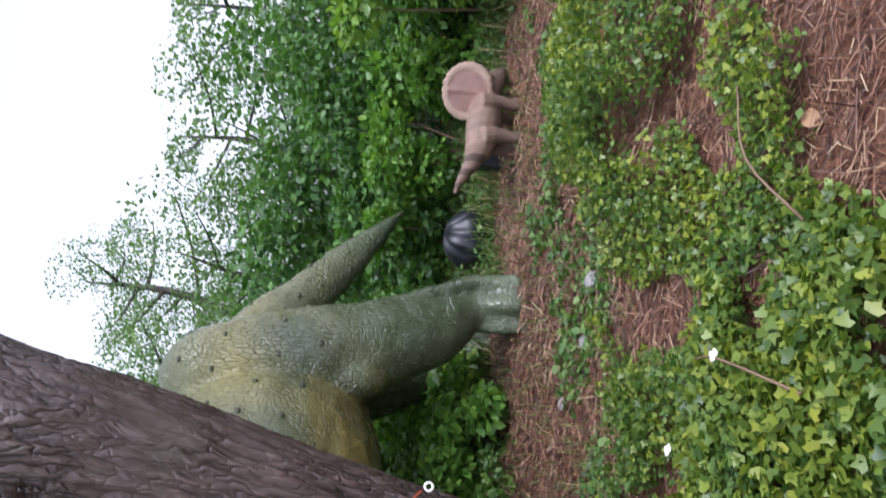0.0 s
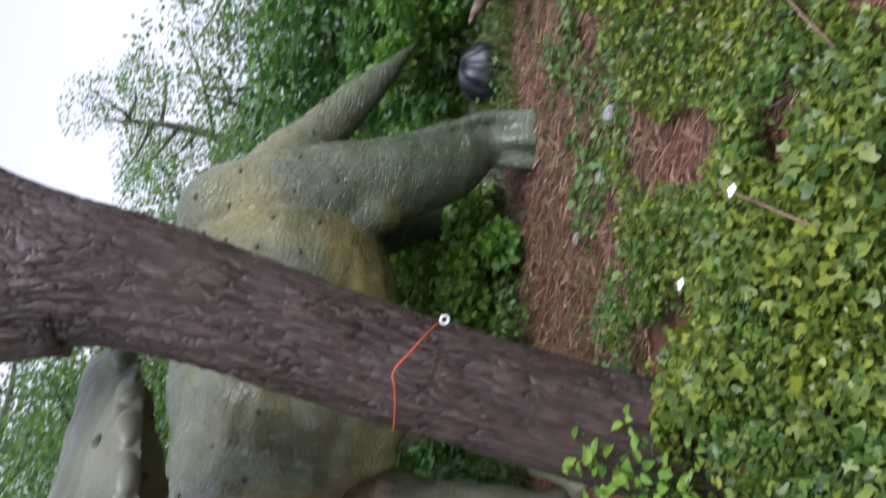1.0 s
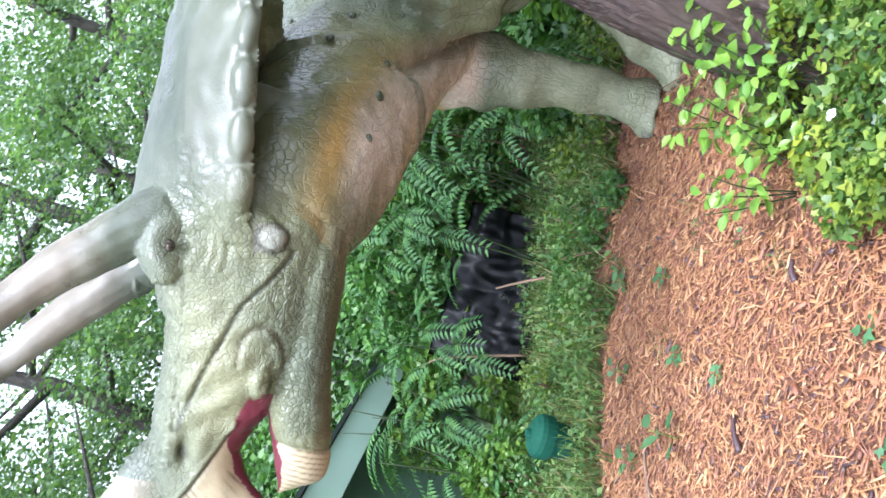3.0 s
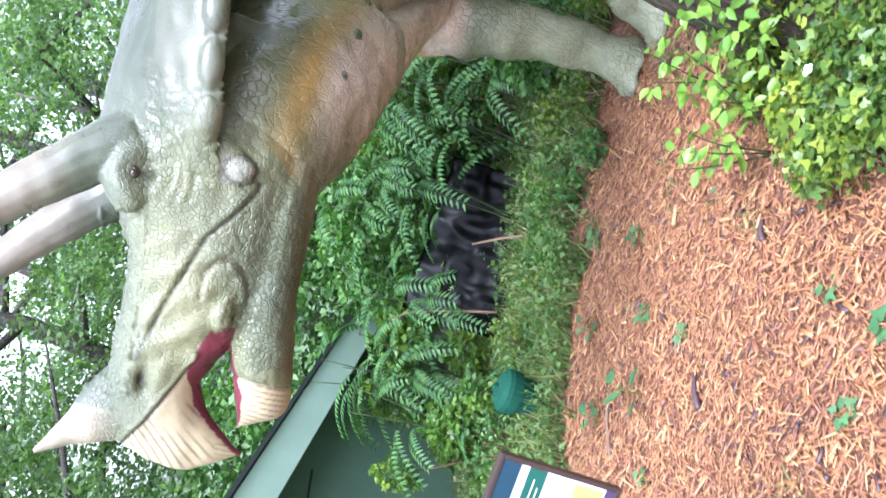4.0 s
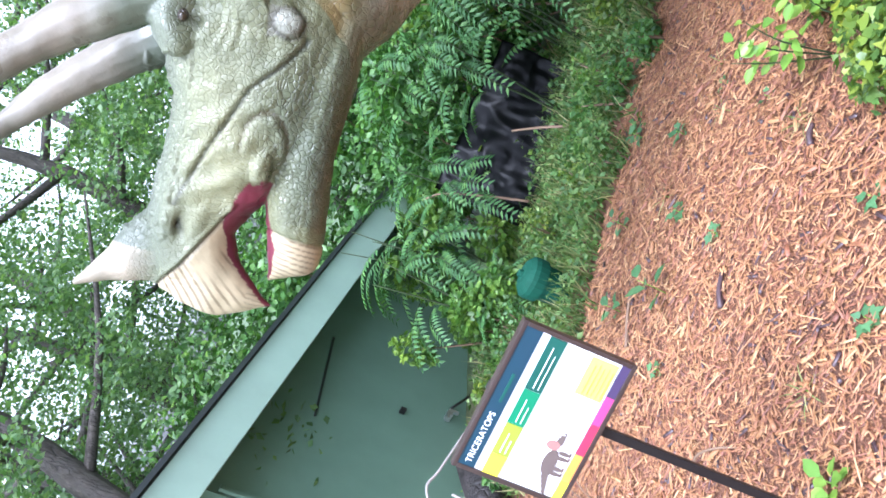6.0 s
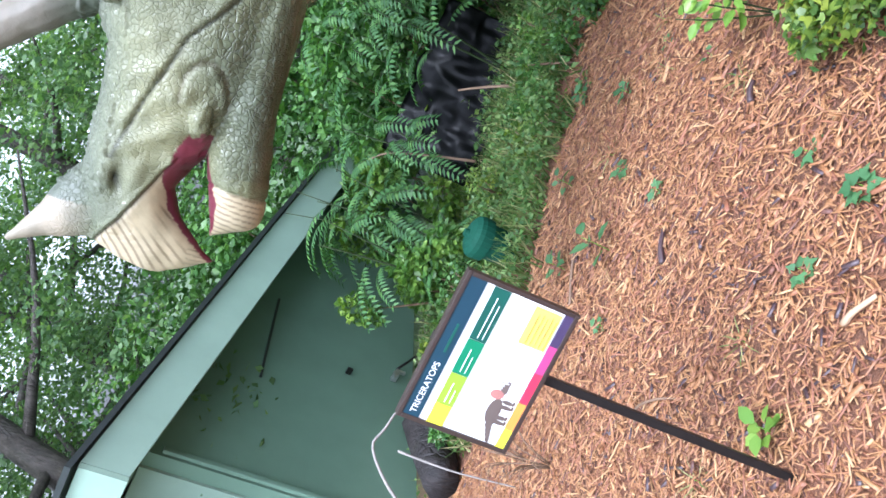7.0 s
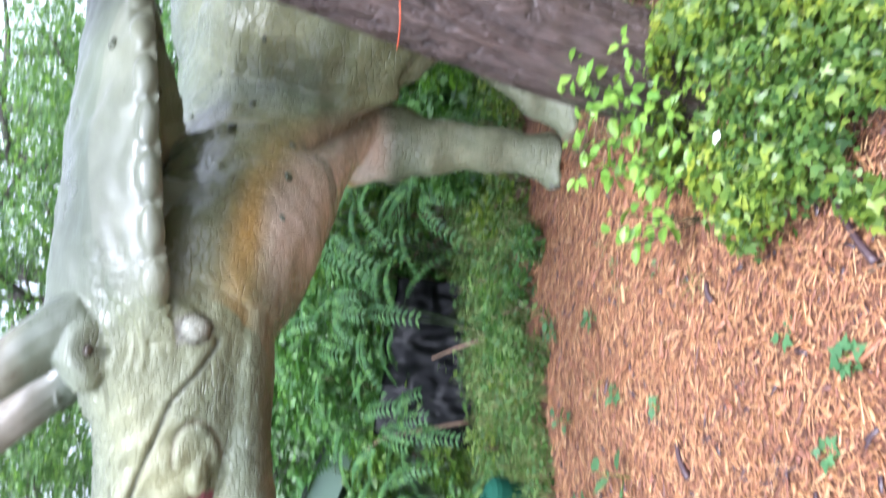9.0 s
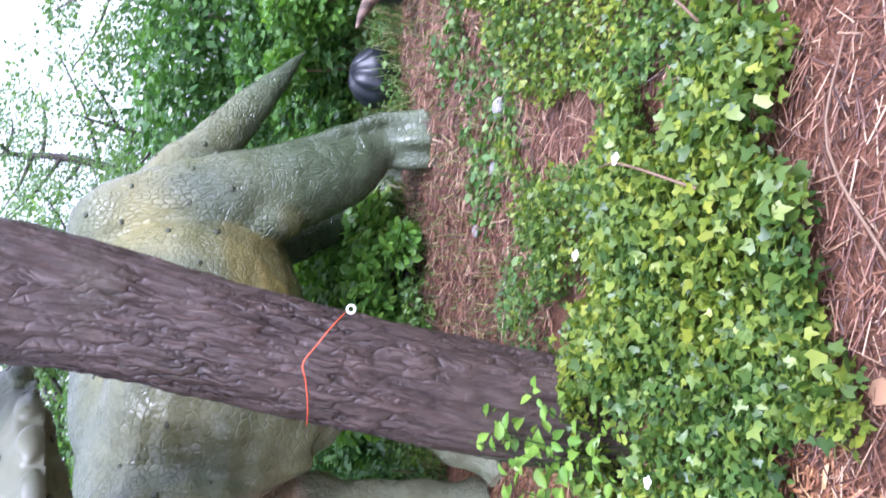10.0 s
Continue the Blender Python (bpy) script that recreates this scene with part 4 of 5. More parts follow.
# ---------------------------------------------------------------- green shed
def shed():
    sh = empty("green_shed", Matrix.Translation((-5.34, 3.4, -0.9)) @ Matrix.Rotation(radians(3), 4, "Z"), "green painted shed with a thick fascia board and dark roof edge", "shed")
    # x: out of the main wall towards the garden; y: along it; z: up
    def pc(name, c, s, mat, label="", bevel=0.004, m=None):
        bm = bmesh.new()
        box(bm, c, s, bevel, m)
        return part(name, bm, mat, sh, label)

    def wedge(name, y0, y1, x0, x1, zb0, zb1, zt0, zt1, mat, label=""):
        bm = bmesh.new()
        v = [bm.verts.new(q) for q in ((x0, y0, zb0), (x1, y0, zb0), (x1, y1, zb1), (x0, y1, zb1), (x0, y0, zt0), (x1, y0, zt0), (x1, y1, zt1), (x0, y1, zt1))]
        for f in ((3, 2, 1, 0), (4, 5, 6, 7), (0, 1, 5, 4), (1, 2, 6, 5), (2, 3, 7, 6), (3, 0, 4, 7)):
            bm.faces.new([v[k] for k in f])
        return part(name, bm, mat, sh, label)

    fall = -0.24
    top = lambda y: 2.05 + fall * y
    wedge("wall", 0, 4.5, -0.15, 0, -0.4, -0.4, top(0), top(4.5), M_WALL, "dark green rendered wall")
    # side wall: the light on this face is put into a paler green
    wedge("side_wall", -0.02, 0.12, -3.5, -0.152, -0.4, -0.4, top(0), top(0), M_TRIM_LIT_SIDE, "green side wall, coloured paler for its lit face")
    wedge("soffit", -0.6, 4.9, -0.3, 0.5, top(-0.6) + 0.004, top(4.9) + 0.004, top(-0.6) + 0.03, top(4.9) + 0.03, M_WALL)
    wedge("fascia", -0.62, 4.95, 0.5, 0.53, top(-0.62) - 0.08, top(4.95) - 0.08, top(-0.62) + 0.2, top(4.95) + 0.2, M_TRIM_LIT_SIDE, "pale green fascia board")
    wedge("side_fascia", -0.66, -0.625, -3.5, 0.53, top(-0.62) - 0.08, top(-0.62) - 0.08, top(-0.62) + 0.2, top(-0.62) + 0.2, M_TRIM_LIT_SIDE)
    wedge("roof", -0.7, 5.0, -3.6, 0.56, top(-0.7) + 0.214, top(5.0) + 0.204, top(-0.7) + 0.25, top(5.0) + 0.24, M_ROOF, "dark roof edge")
    pc("corner_pipe", (0.03, 0.03, 0.75), (0.04, 0.04, 2.4), M_WALL, "green corner pipe", 0.012)
    pc("batten", (0.015, 1.45, top(0) - 0.62), (0.02, 0.95, 0.02), M_ROOF, "dark thin batten", 0.003, Matrix.Rotation(0, 4, "X"))
    pc("hook", (0.03, 1.36, 0.72), (0.06, 0.03, 0.05), M_POST, "small dark wall hook", 0.008)
    for q, s in (((0.05, 1.47, 0.31), (0.09, 0.05, 0.05)), ((0.09, 1.44, 0.33), (0.03, 0.09, 0.025)), ((0.07, 1.52, 0.27), (0.03, 0.03, 0.09))):
        pc("tap", q, s, M_STEEL, "outdoor tap", 0.01)
    bm = bmesh.new()
    tube(bm, [(0.06, 1.55, 0.3, 0.012, 0.012), (0.15, 1.8, 0.12, 0.012, 0.012), (0.18, 2.3, 0.05, 0.012, 0.012), (0.12, 2.9, 0.16, 0.012, 0.012)], 7)
    part("pipe", bm, M_POST, sh, smooth=True)


shed()


# ---------------------------------------------------------------- green canister
def canister():
    b = g(-3.14, 3.97, 0.05)
    e = empty("garden_canister", Matrix.Translation(b), "dark green round plastic garden canister in the grass", "canister")
    bm = bmesh.new()
    prof = [(0.0, 0.1), (0.02, 0.108), (0.17, 0.112), (0.175, 0.132), (0.235, 0.135), (0.262, 0.128), (0.285, 0.1), (0.3, 0.06), (0.304, 0.0)]
    rings = [[bm.verts.new((r * math.cos(a), r * math.sin(a), z)) for a in np.linspace(0, 2 * math.pi, 25)[:-1]] for z, r in prof[:-1]]
    for r0, r1 in zip(rings, rings[1:]):
        for k in range(24):
            bm.faces.new((r0[k], r0[(k + 1) % 24], r1[(k + 1) % 24], r1[k]))
    bm.faces.new(rings[-1])
    bm.faces.new(rings[0][::-1])
    part("body", bm, M_DRUM, e)
    bm = bmesh.new()
    bmesh.ops.create_cone(bm, cap_ends=True, segments=16, radius1=0.03, radius2=0.022, depth=0.03, matrix=Matrix.Translation((0, 0, 0.31)))
    part("cap", bm, M_DRUM, e)


canister()


# ---------------------------------------------------------------- black bag, crate, young dinosaur
def black_bag():
    bm = bmesh.new()
    ball(bm, (0, 0, 0.13), (0.2, 0.17, 0.16), None, 40, 24)
    for v in bm.verts:
        a = math.atan2(v.co.y, v.co.x)
        v.co *= 1 + 0.05 * math.sin(11 * a + 4 * v.co.z) + 0.08 * noise.noise(v.co * 9)
        v.co.z = max(v.co.z, 0.0)
    ob = obj("plastic_bag", bm, M_BLACK)
    ob.matrix_world = Matrix.Translation(g(1.42, 5.5, 0.0))
    tagged(ob, "shiny black plastic bag lying in the grass", "bag")


black_bag()


def young_dinosaur():
    """Built facing +x on its own ground, then turned."""
    bm = bmesh.new()
    tube(bm, [(-0.44, 0.0, 0.38, 0.01, 0.01), (-0.35, 0, 0.34, 0.025, 0.025), (-0.25, 0, 0.28, 0.045, 0.045), (-0.12, 0, 0.22, 0.085, 0.08), (0.02, 0, 0.19, 0.1, 0.09),
              (0.14, 0, 0.17, 0.085, 0.08), (0.22, 0, 0.15, 0.06, 0.06)], 14)
    for x, y in ((-0.1, 0.07), (-0.1, -0.07), (0.12, 0.07), (0.12, -0.07)):
        tube(bm, [(x, y, 0.22, 0.055, 0.05), (x + 0.01, y, 0.12, 0.04, 0.04), (x, y, 0.04, 0.033, 0.033), (x + 0.01, y, 0.0, 0.045, 0.04)], 10, side=(0, 1, 0))
    tube(bm, [(0.2, 0, 0.16, 0.07, 0.065), (0.3, 0, 0.11, 0.06, 0.06), (0.38, 0, 0.07, 0.04, 0.035), (0.41, 0, 0.03, 0.012, 0.015)], 12)
    out = Vector((-0.5, -0.72, 0.42)).normalized()
    turn = out.to_track_quat("Z", "X").to_matrix().to_4x4()
    mid = Vector((0.22, -0.02, 0.275))
    ball(bm, mid, (0.135, 0.15, 0.022), turn, 28, 12)
    for k in range(22):
        a = 2 * math.pi * k / 22
        ball(bm, mid + turn.to_3x3() @ Vector((0.128 * math.cos(a), 0.143 * math.sin(a), 0.008)), (0.03, 0.03, 0.016), turn, 8, 6)
    tube(bm, [(*(mid + turn.to_3x3() @ Vector((0.11 * v, 0, 0.022))), 0.01, 0.014) for v in (-1, -0.4, 0.3, 1)], 8)
    # brow ridge and small nose horn
    ball(bm, (0.33, -0.04, 0.17), (0.04, 0.025, 0.025))
    tube(bm, [(0.37, 0, 0.1, 0.02, 0.018), (0.385, 0, 0.14, 0.012, 0.01), (0.39, 0, 0.16, 0.003, 0.003)], 8, side=(0, 1, 0))
    for s in (1, -1):
        ball(bm, (0.3, 0.055 * s, 0.15), (0.025, 0.02, 0.03))
    me = remeshed(bm, 0.009, 3)
    n = len(me.vertices)
    co = np.empty(n * 3)
    me.vertices.foreach_get("co", co)
    co = co.reshape(-1, 3)
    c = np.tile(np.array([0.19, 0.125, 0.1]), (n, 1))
    # everything below this height a quarter darker
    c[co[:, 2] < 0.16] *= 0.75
    band = (co[:, 0] < -0.2) & (np.sin(co[:, 0] * 75) > 0.1)
    c[band] *= 0.4
    stripe = (co[:, 0] > -0.16) & (co[:, 0] < 0.12) & (co[:, 2] > 0.1) & (np.sin(co[:, 0] * 95 + 8 * co[:, 2]) > 0.35)
    c[stripe] *= 1.15
    away = np.linalg.norm(np.cross(co - np.array(mid), np.array(out)), axis=1)
    plate = (np.abs((co - np.array(mid)) @ np.array(out)) < 0.04) & (co[:, 2] > 0.17)
    c[plate] = (0.19, 0.105, 0.09)
    c[plate & (away > 0.118)] = (0.27, 0.19, 0.15)
    att = me.attributes.new("hide_colour", "FLOAT_COLOR", "POINT")
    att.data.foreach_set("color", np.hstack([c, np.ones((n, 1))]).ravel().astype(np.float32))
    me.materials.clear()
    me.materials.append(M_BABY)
    me.shade_smooth()
    me.name = "young_dinosaur_statue"
    ob = new("young_dinosaur_statue", me)
    ob.matrix_world = Matrix.Translation(g(2.0, 4.85, 0)) @ SLOPE @ Matrix.Rotation(radians(14), 4, "Z") @ Matrix.Scale(1.1, 4)
    tagged(ob, "small brown frilled young dinosaur statue with a banded tail", "dinosaur statue")


young_dinosaur()


def crate():
    e = empty("black_crate", Matrix.Translation(g(1.93, 5.2, 0)), "small black plastic crate behind the young dinosaur", "crate")
    bm = bmesh.new()
    box(bm, (0, 0, 0.09), (0.2, 0.15, 0.18), 0.008)
    part("body", bm, M_BLACK, e)
    bm = bmesh.new()
    box(bm, (0, 0, 0.19), (0.21, 0.16, 0.02), 0.005)
    part("lid", bm, M_BLACK, e)


crate()


def pond_liner():
    bm = bmesh.new()
    nx, nz = 60, 24
    vs = [[None] * (nz + 1) for _ in range(nx + 1)]
    for i in range(nx + 1):
        for k in range(nz + 1):
            x, s = 1.25 * (i / nx - 0.5), k / nz
            y = 0.35 * s ** 1.5 + 0.1 * noise.noise(Vector((x * 3, s * 3, 1)))
            z = 0.75 * s + 0.06 * noise.noise(Vector((x * 5, s * 5, 4)))
            y += 0.03 * noise.noise(Vector((x * 14, s * 9, 8)))
            vs[i][k] = bm.verts.new((x, y, z - 0.05))
    for i in range(nx):
        for k in range(nz):
            bm.faces.new((vs[i][k], vs[i + 1][k], vs[i + 1][k + 1], vs[i][k + 1]))
    bmesh.ops.solidify(bm, geom=bm.faces[:], thickness=0.01)
    ob = obj("plastic_sheeting", bm, M_SHEET)
    ob.matrix_world = Matrix.Translation(g(-3.05, 5.5, -0.02)) @ Matrix.Rotation(radians(28), 4, "Z")
    tagged(ob, "crumpled shiny black plastic sheeting on the bank under shrubs", "plastic sheeting")


pond_liner()


# ---------------------------------------------------------------- background planting
def clump_points(n, centres, radii):
    k = rng.integers(0, len(centres), n)
    d = rng.normal(size=(n, 3))
    d /= np.linalg.norm(d, axis=1, keepdims=True)
    r = rng.uniform(0.25, 1.0, n) ** 0.45
    return np.array(centres)[k] + d * r[:, None] * np.array(radii)[k], d


def shrub(x, y, h, r, n, material, size, kind="oval", label="dense leafy green shrub of the back hedge", name="shrub", group="shrubs of the back hedge"):
    """A bush at a place given square to the slope: stems and a crown of leaves."""
    b = g(x, y, 0)
    b.z = ground_z(b.x, b.y)
    e = empty(name, Matrix.Translation(b), label, "shrub", group)
    m = max(5, int(7 * h * r / 0.5))
    cs = [(rng.normal() * r * 0.5, rng.normal() * r * 0.4, h * rng.uniform(0.15, 0.9)) for _ in range(m)]
    rs = [(r * rng.uniform(0.3, 0.55), r * rng.uniform(0.3, 0.5), h * rng.uniform(0.14, 0.26)) for _ in range(m)]
    p, d = clump_points(n, cs, rs)
    p[:, 2] = np.maximum(p[:, 2], 0.02)
    ax, nm = leafy(n, 0.5)
    ax = ax * 0.7 + d * 0.7
    ax[:, 2] -= 0.25
    cr = new("crown", scatter_mesh("crown", kind, p, ax, nm + d * 0.4, rng.uniform(0.65, 1.3, n) * size, material))
    cr.parent = e
    bm = bmesh.new()
    for c in cs[:7]:
        tube(bm, [(0.1 * c[0], 0.1 * c[1], -0.05, 0.012, 0.012), (0.6 * c[0], 0.6 * c[1], 0.5 * c[2], 0.009, 0.009), (*c, 0.003, 0.003)], 5, 3)
    part("stem", bm, M_TWIG, e, smooth=True)
    return e


def tall_tree(x, y, h, r, n, size=0.1, low=0.3, lean=0.0, material=M_CROWN):
    b = g(x, y, 0)
    b.z = ground_z(b.x, b.y)
    e = empty("tree", Matrix.Translation(b), "tall broadleaf tree with an airy green crown", "tree", "trees behind the garden")
    t0 = 0.028 * h
    bm = bmesh.new()
    wob = [rng.normal() * 0.04 * h for _ in range(4)]
    spine = [(0, 0, -0.2, t0, t0), (wob[0] + lean * 0.2, wob[1], 0.3 * h, t0 * 0.8, t0 * 0.8), (wob[2] + lean * 0.6, wob[3], 0.62 * h, t0 * 0.5, t0 * 0.5), (lean + wob[0], wob[1], 0.93 * h, t0 * 0.12, t0 * 0.12)]
    tube(bm, spine, 10, 5, side=(0, 1, 0))
    part("trunk", bm, M_BARK_FAR, e, smooth=True)
    cs, rs = [], []
    for k in range(12):
        s = low + (0.97 - low) * (k + rng.uniform(0, 0.8)) / 12.5
        a = k * 2.4 + rng.uniform(-0.4, 0.4)
        q = spline(spine, 10)[min(int(s * 30), 30)]
        ln = r * (1.15 - 0.75 * abs(s - 0.5)) * rng.uniform(0.6, 1.1)
        tip = (q[0] + ln * math.cos(a), q[1] + ln * math.sin(a), q[2] + ln * rng.uniform(0.1, 0.5))
        bm = bmesh.new()
        tube(bm, [(q[0], q[1], q[2], t0 * 0.3, t0 * 0.3), ((q[0] + tip[0]) / 2, (q[1] + tip[1]) / 2, (q[2] + tip[2]) / 2 - 0.05 * ln, t0 * 0.18, t0 * 0.18), (*tip, t0 * 0.05, t0 * 0.05)], 6, 3, side=(0.3, 0.2, 1))
        part("limb", bm, M_BARK_FAR, e, smooth=True)
        for f in (0.45, 0.75, 1.0):
            cs.append(tuple(q[i] + (tip[i] - q[i]) * f + rng.normal() * 0.14 * r for i in range(3)))
            rr = r * rng.uniform(0.22, 0.4)
            rs.append((rr, rr, rr * 0.6))
    p, d = clump_points(n, cs, rs)
    ax, nm = leafy(n, 0.45)
    ax[:, 2] -= 0.3
    cr = new("crown", scatter_mesh("crown", "diamond", p, ax, nm, rng.uniform(0.6, 1.4, n) * size, material))
    cr.parent = e
    return e


# back hedge, along the far edge of the mulch
HEDGE = [(-3.95, 5.75, 1.0), (-3.9, 6.4, 1.5), (-3.5, 6.6, 1.7), (-2.9, 6.9, 1.6), (-2.2, 6.7, 1.5), (-1.5, 6.6, 1.5), (-0.8, 6.7, 1.4), (-0.2, 6.6, 1.2), (0.4, 6.7, 1.1), (0.9, 6.9, 1.2),
         (1.5, 6.9, 1.1), (2.1, 6.8, 1.2), (2.7, 6.5, 1.3), (3.2, 6.1, 1.4), (3.6, 5.5, 1.4), (4.0, 4.8, 1.4), (4.3, 4.0, 1.3), (-0.4, 6.0, 0.7), (0.1, 5.95, 0.65), (-1.3, 5.7, 0.7), (0.6, 6.2, 0.6)]
for hx, hy, hh in HEDGE:
    shrub(hx, hy, hh, 0.62, 3400, M_SHRUB if rng.random() < 0.6 else M_IVY_DARK, 0.072, "diamond")
for hx, hy, hh in [(-6.9, 7.0, 2.6), (-7.6, 5.6, 2.6), (-8.8, 7.4, 3.0), (-9.6, 5.2, 3.0), (-10.5, 3.4, 3.0), (-5.6, 7.6, 2.6), (-4.4, 8.2, 2.8), (-3.2, 8.4, 2.8), (-1.8, 8.3, 2.6), (-0.4, 8.4, 2.0), (1.0, 8.6, 1.7), (2.4, 8.4, 1.8), (3.8, 7.6, 1.9), (5.0, 6.2, 2.0), (5.6, 4.6, 2.0)]:
    shrub(hx, hy, hh, 1.2, 5200, M_SHRUB, 0.095, "diamond", label="tall dense green shrub at the back")
# light green vines to the north-east
for hx, hy, hh in [(-0.05, 5.3, 0.5), (0.22, 5.38, 0.48), (-0.35, 5.22, 0.45), (1.75, 6.35, 0.9), (2.2, 5.85, 0.9), (1.15, 6.5, 0.7), (2.55, 5.5, 0.7), (-0.15, 5.72, 0.85), (0.2, 5.8, 0.8), (-0.45, 5.6, 0.6), (2.75, 5.75, 0.9), (3.1, 5.3, 1.1), (3.3, 4.8, 1.1)]:
    shrub(hx, hy, hh, 0.45, 1500, M_VINE if hh < 0.95 else M_YOUNG, 0.07, label="bright green vine-covered shrub")

TREES = [(-8.5, 9, 8.5, 2.4, 11000), (-6.2, 10.5, 9.0, 2.6, 12000), (-3.8, 11, 7.2, 2.2, 10000), (-10.5, 6.0, 9.0, 2.6, 9000), (-8.0, 4.6, 7.5, 2.2, 9000), (-2.3, 12.5, 5.6, 1.9, 8000),
         (1.9, 11.5, 2.9, 1.5, 7000), (3.4, 11.0, 3.0, 1.6, 8000), (4.9, 10.2, 2.9, 1.6, 8000), (6.1, 9.0, 2.7, 1.5, 7000), (2.2, 19, 6.0, 2.3, 15000), (0.4, 17, 4.4, 2.0, 7000), (-0.9, 14.5, 4.6, 1.9, 7000),
         (-13, 11, 11, 3.2, 9000), (-11, 15, 11, 3.4, 9000), (-7.5, 15.5, 10.5, 3.2, 9000), (-14.5, 6.5, 11, 3.2, 8000), (-11.5, 9.0, 8.0, 2.8, 9000), (-7.2, 12.5, 6.5, 2.4, 8000), (-10.0, 3.4, 6.0, 2.2, 7000), (-9.5, 1.5, 8.0, 2.4, 7000), (-4.5, 15.5, 9.5, 3.0, 8000), (-3.0, 9.8, 4.2, 1.7, 8000), (-1.7, 10.2, 3.6, 1.6, 7000), (-4.9, 9.2, 5.6, 1.9, 8000), (7.3, 7.2, 2.6, 1.5, 6000)]
for tx, ty, th, tr, tn in TREES:
    tn = int(tn * (0.75 if ty > 8.9 and tx > 1.5 else 1.45 if tx < -7 or ty > 12 else 1.5))
    tall_tree(tx, ty, th, tr, tn, 0.07 if th < 7.6 else 0.082, 0.12 if th < 3.5 else 0.3)


# sumac with feathered leaves under the head
def sumac(x, y, h, fronds, reach):
    b = g(x, y, 0)
    b.z = ground_z(b.x, b.y)
    e = empty("sumac_bush", Matrix.Translation(b), "sumac bush with long feathered green leaves", "shrub", "sumac bushes")
    P, A, N, S = [], [], [], []
    bm = bmesh.new()
    for k in range(fronds):
        a = rng.uniform(0, 2 * math.pi)
        z0 = h * rng.uniform(0.5, 1.0)
        st = Vector((0.12 * math.cos(a), 0.12 * math.sin(a), z0))
        L = reach * rng.uniform(0.7, 1.15)
        el = rng.uniform(0.1, 0.7)
        out = Vector((math.cos(a), math.sin(a), 0))
        pts = []
        for s in np.linspace(0, 1, 15):
            q = st + out * (L * s) + Vector((0, 0, L * (el * s - 0.75 * s * s)))
            pts.append(q)
        for i in range(2, 15):
            t = (pts[i] - pts[i - 1]).normalized()
            sd = t.cross(Vector((0, 0, 1))).normalized()
            nrm = sd.cross(t)
            for s in (1, -1):
                d = sd * s + t * 0.35 - Vector((0, 0, 0.25))
                P.append(pts[i]), A.append(d), N.append(nrm + sd * 0.2 * s), S.append(0.105 * (1 - 0.5 * abs(i / 14 - 0.45)) * reach / 0.55)
        for q0, q1 in zip(pts[::4], pts[4::4]):
            tube(bm, [(*q0, 0.004, 0.004), (*q1, 0.003, 0.003)], 4, 1)
    for k in range(2):
        tip = (rng.normal() * 0.12, rng.normal() * 0.12, h)
        tube(bm, [(0, 0, -0.05, 0.01, 0.01), (tip[0] * 0.4 + 0.04, tip[1] * 0.4 - 0.03, h * 0.5, 0.008, 0.008), (*tip, 0.004, 0.004)], 6, 3)
    part("stem", bm, M_STEM, e, smooth=True)
    S = np.array(S)
    me = scatter_mesh("foliage", "narrow", np.array(P), np.array(A), np.array(N), np.stack([S * 1.35, S, S], 1), M_FERN)
    lf = new("foliage", me)
    lf.parent = e
    tagged(lf, kind="stuff")


for sx, sy, shh, fr, rc in [(-2.75, 5.55, 1.2, 16, 0.48), (-2.2, 5.6, 1.15, 14, 0.5), (-3.55, 5.3, 1.15, 14, 0.48), (-3.95, 5.0, 1.2, 12, 0.5), (-1.8, 5.7, 1.0, 12, 0.48), (-3.3, 6.0, 1.5, 16, 0.55), (-2.5, 6.1, 1.5, 14, 0.55), (-3.75, 4.55, 0.45, 7, 0.36), (-4.2, 4.75, 1.15, 10, 0.45), (-4.3, 5.3, 1.4, 12, 0.5)]:
    sumac(sx, sy, shh, fr, rc)
for hx, hy, hh in [(-3.85, 4.5, 0.62), (-4.2, 4.75, 0.85), (-4.35, 5.2, 1.0)]:
    shrub(hx, hy, hh, 0.24, 1300, M_IVY_DARK, 0.05, label="small-leaved green shrub by the shed")


for k in range(44):
    t = (k % 22) / 21
    hx, hy = -4.4 + 4.6 * t, 3.7 + 1.6 * t + 0.4 * math.sin(k * 2.1) - (0.12 if k > 21 else -0.1)
    if not (-3.6 < hx < -2.6 and hy < 4.25):
        shrub(hx, hy + 0.15, rng.uniform(0.12, 0.4), 0.2, 360, (M_WEED, M_IVY_DARK, M_IVY, M_SHRUB)[k % 4], (0.03, 0.045, 0.036)[k % 3], label="low clump of leafy weeds on the grass edge", name="weed_clump", group="weed clumps along the grass")


# ---------------------------------------------------------------- grass strip, ivy, mulch
def inside(poly, p):
    x, y = p[:, 0], p[:, 1]
    c = np.zeros(len(p), bool)
    for (x0, y0), (x1, y1) in zip(poly, poly[1:] + poly[:1]):
        c ^= ((y0 > y) != (y1 > y)) & (x < (x1 - x0) * (y - y0) / (y1 - y0 + 1e-12) + x0)
    return c


def spread(poly, n, ragged=0.08):
    """Random places (square to the slope) in a polygon with an uneven edge."""
    a = np.array(poly)
    out = np.empty((0, 2))
    while len(out) < n:
        p = rng.uniform(a.min(0), a.max(0), (n * 2, 2))
        q = p + np.array([(noise.noise(Vector((u * 4, v * 4, 0))), noise.noise(Vector((u * 4, v * 4, 9)))) for u, v in p]) * ragged * 2
        out = np.vstack([out, p[inside(poly, q)]])
    return out[:n]


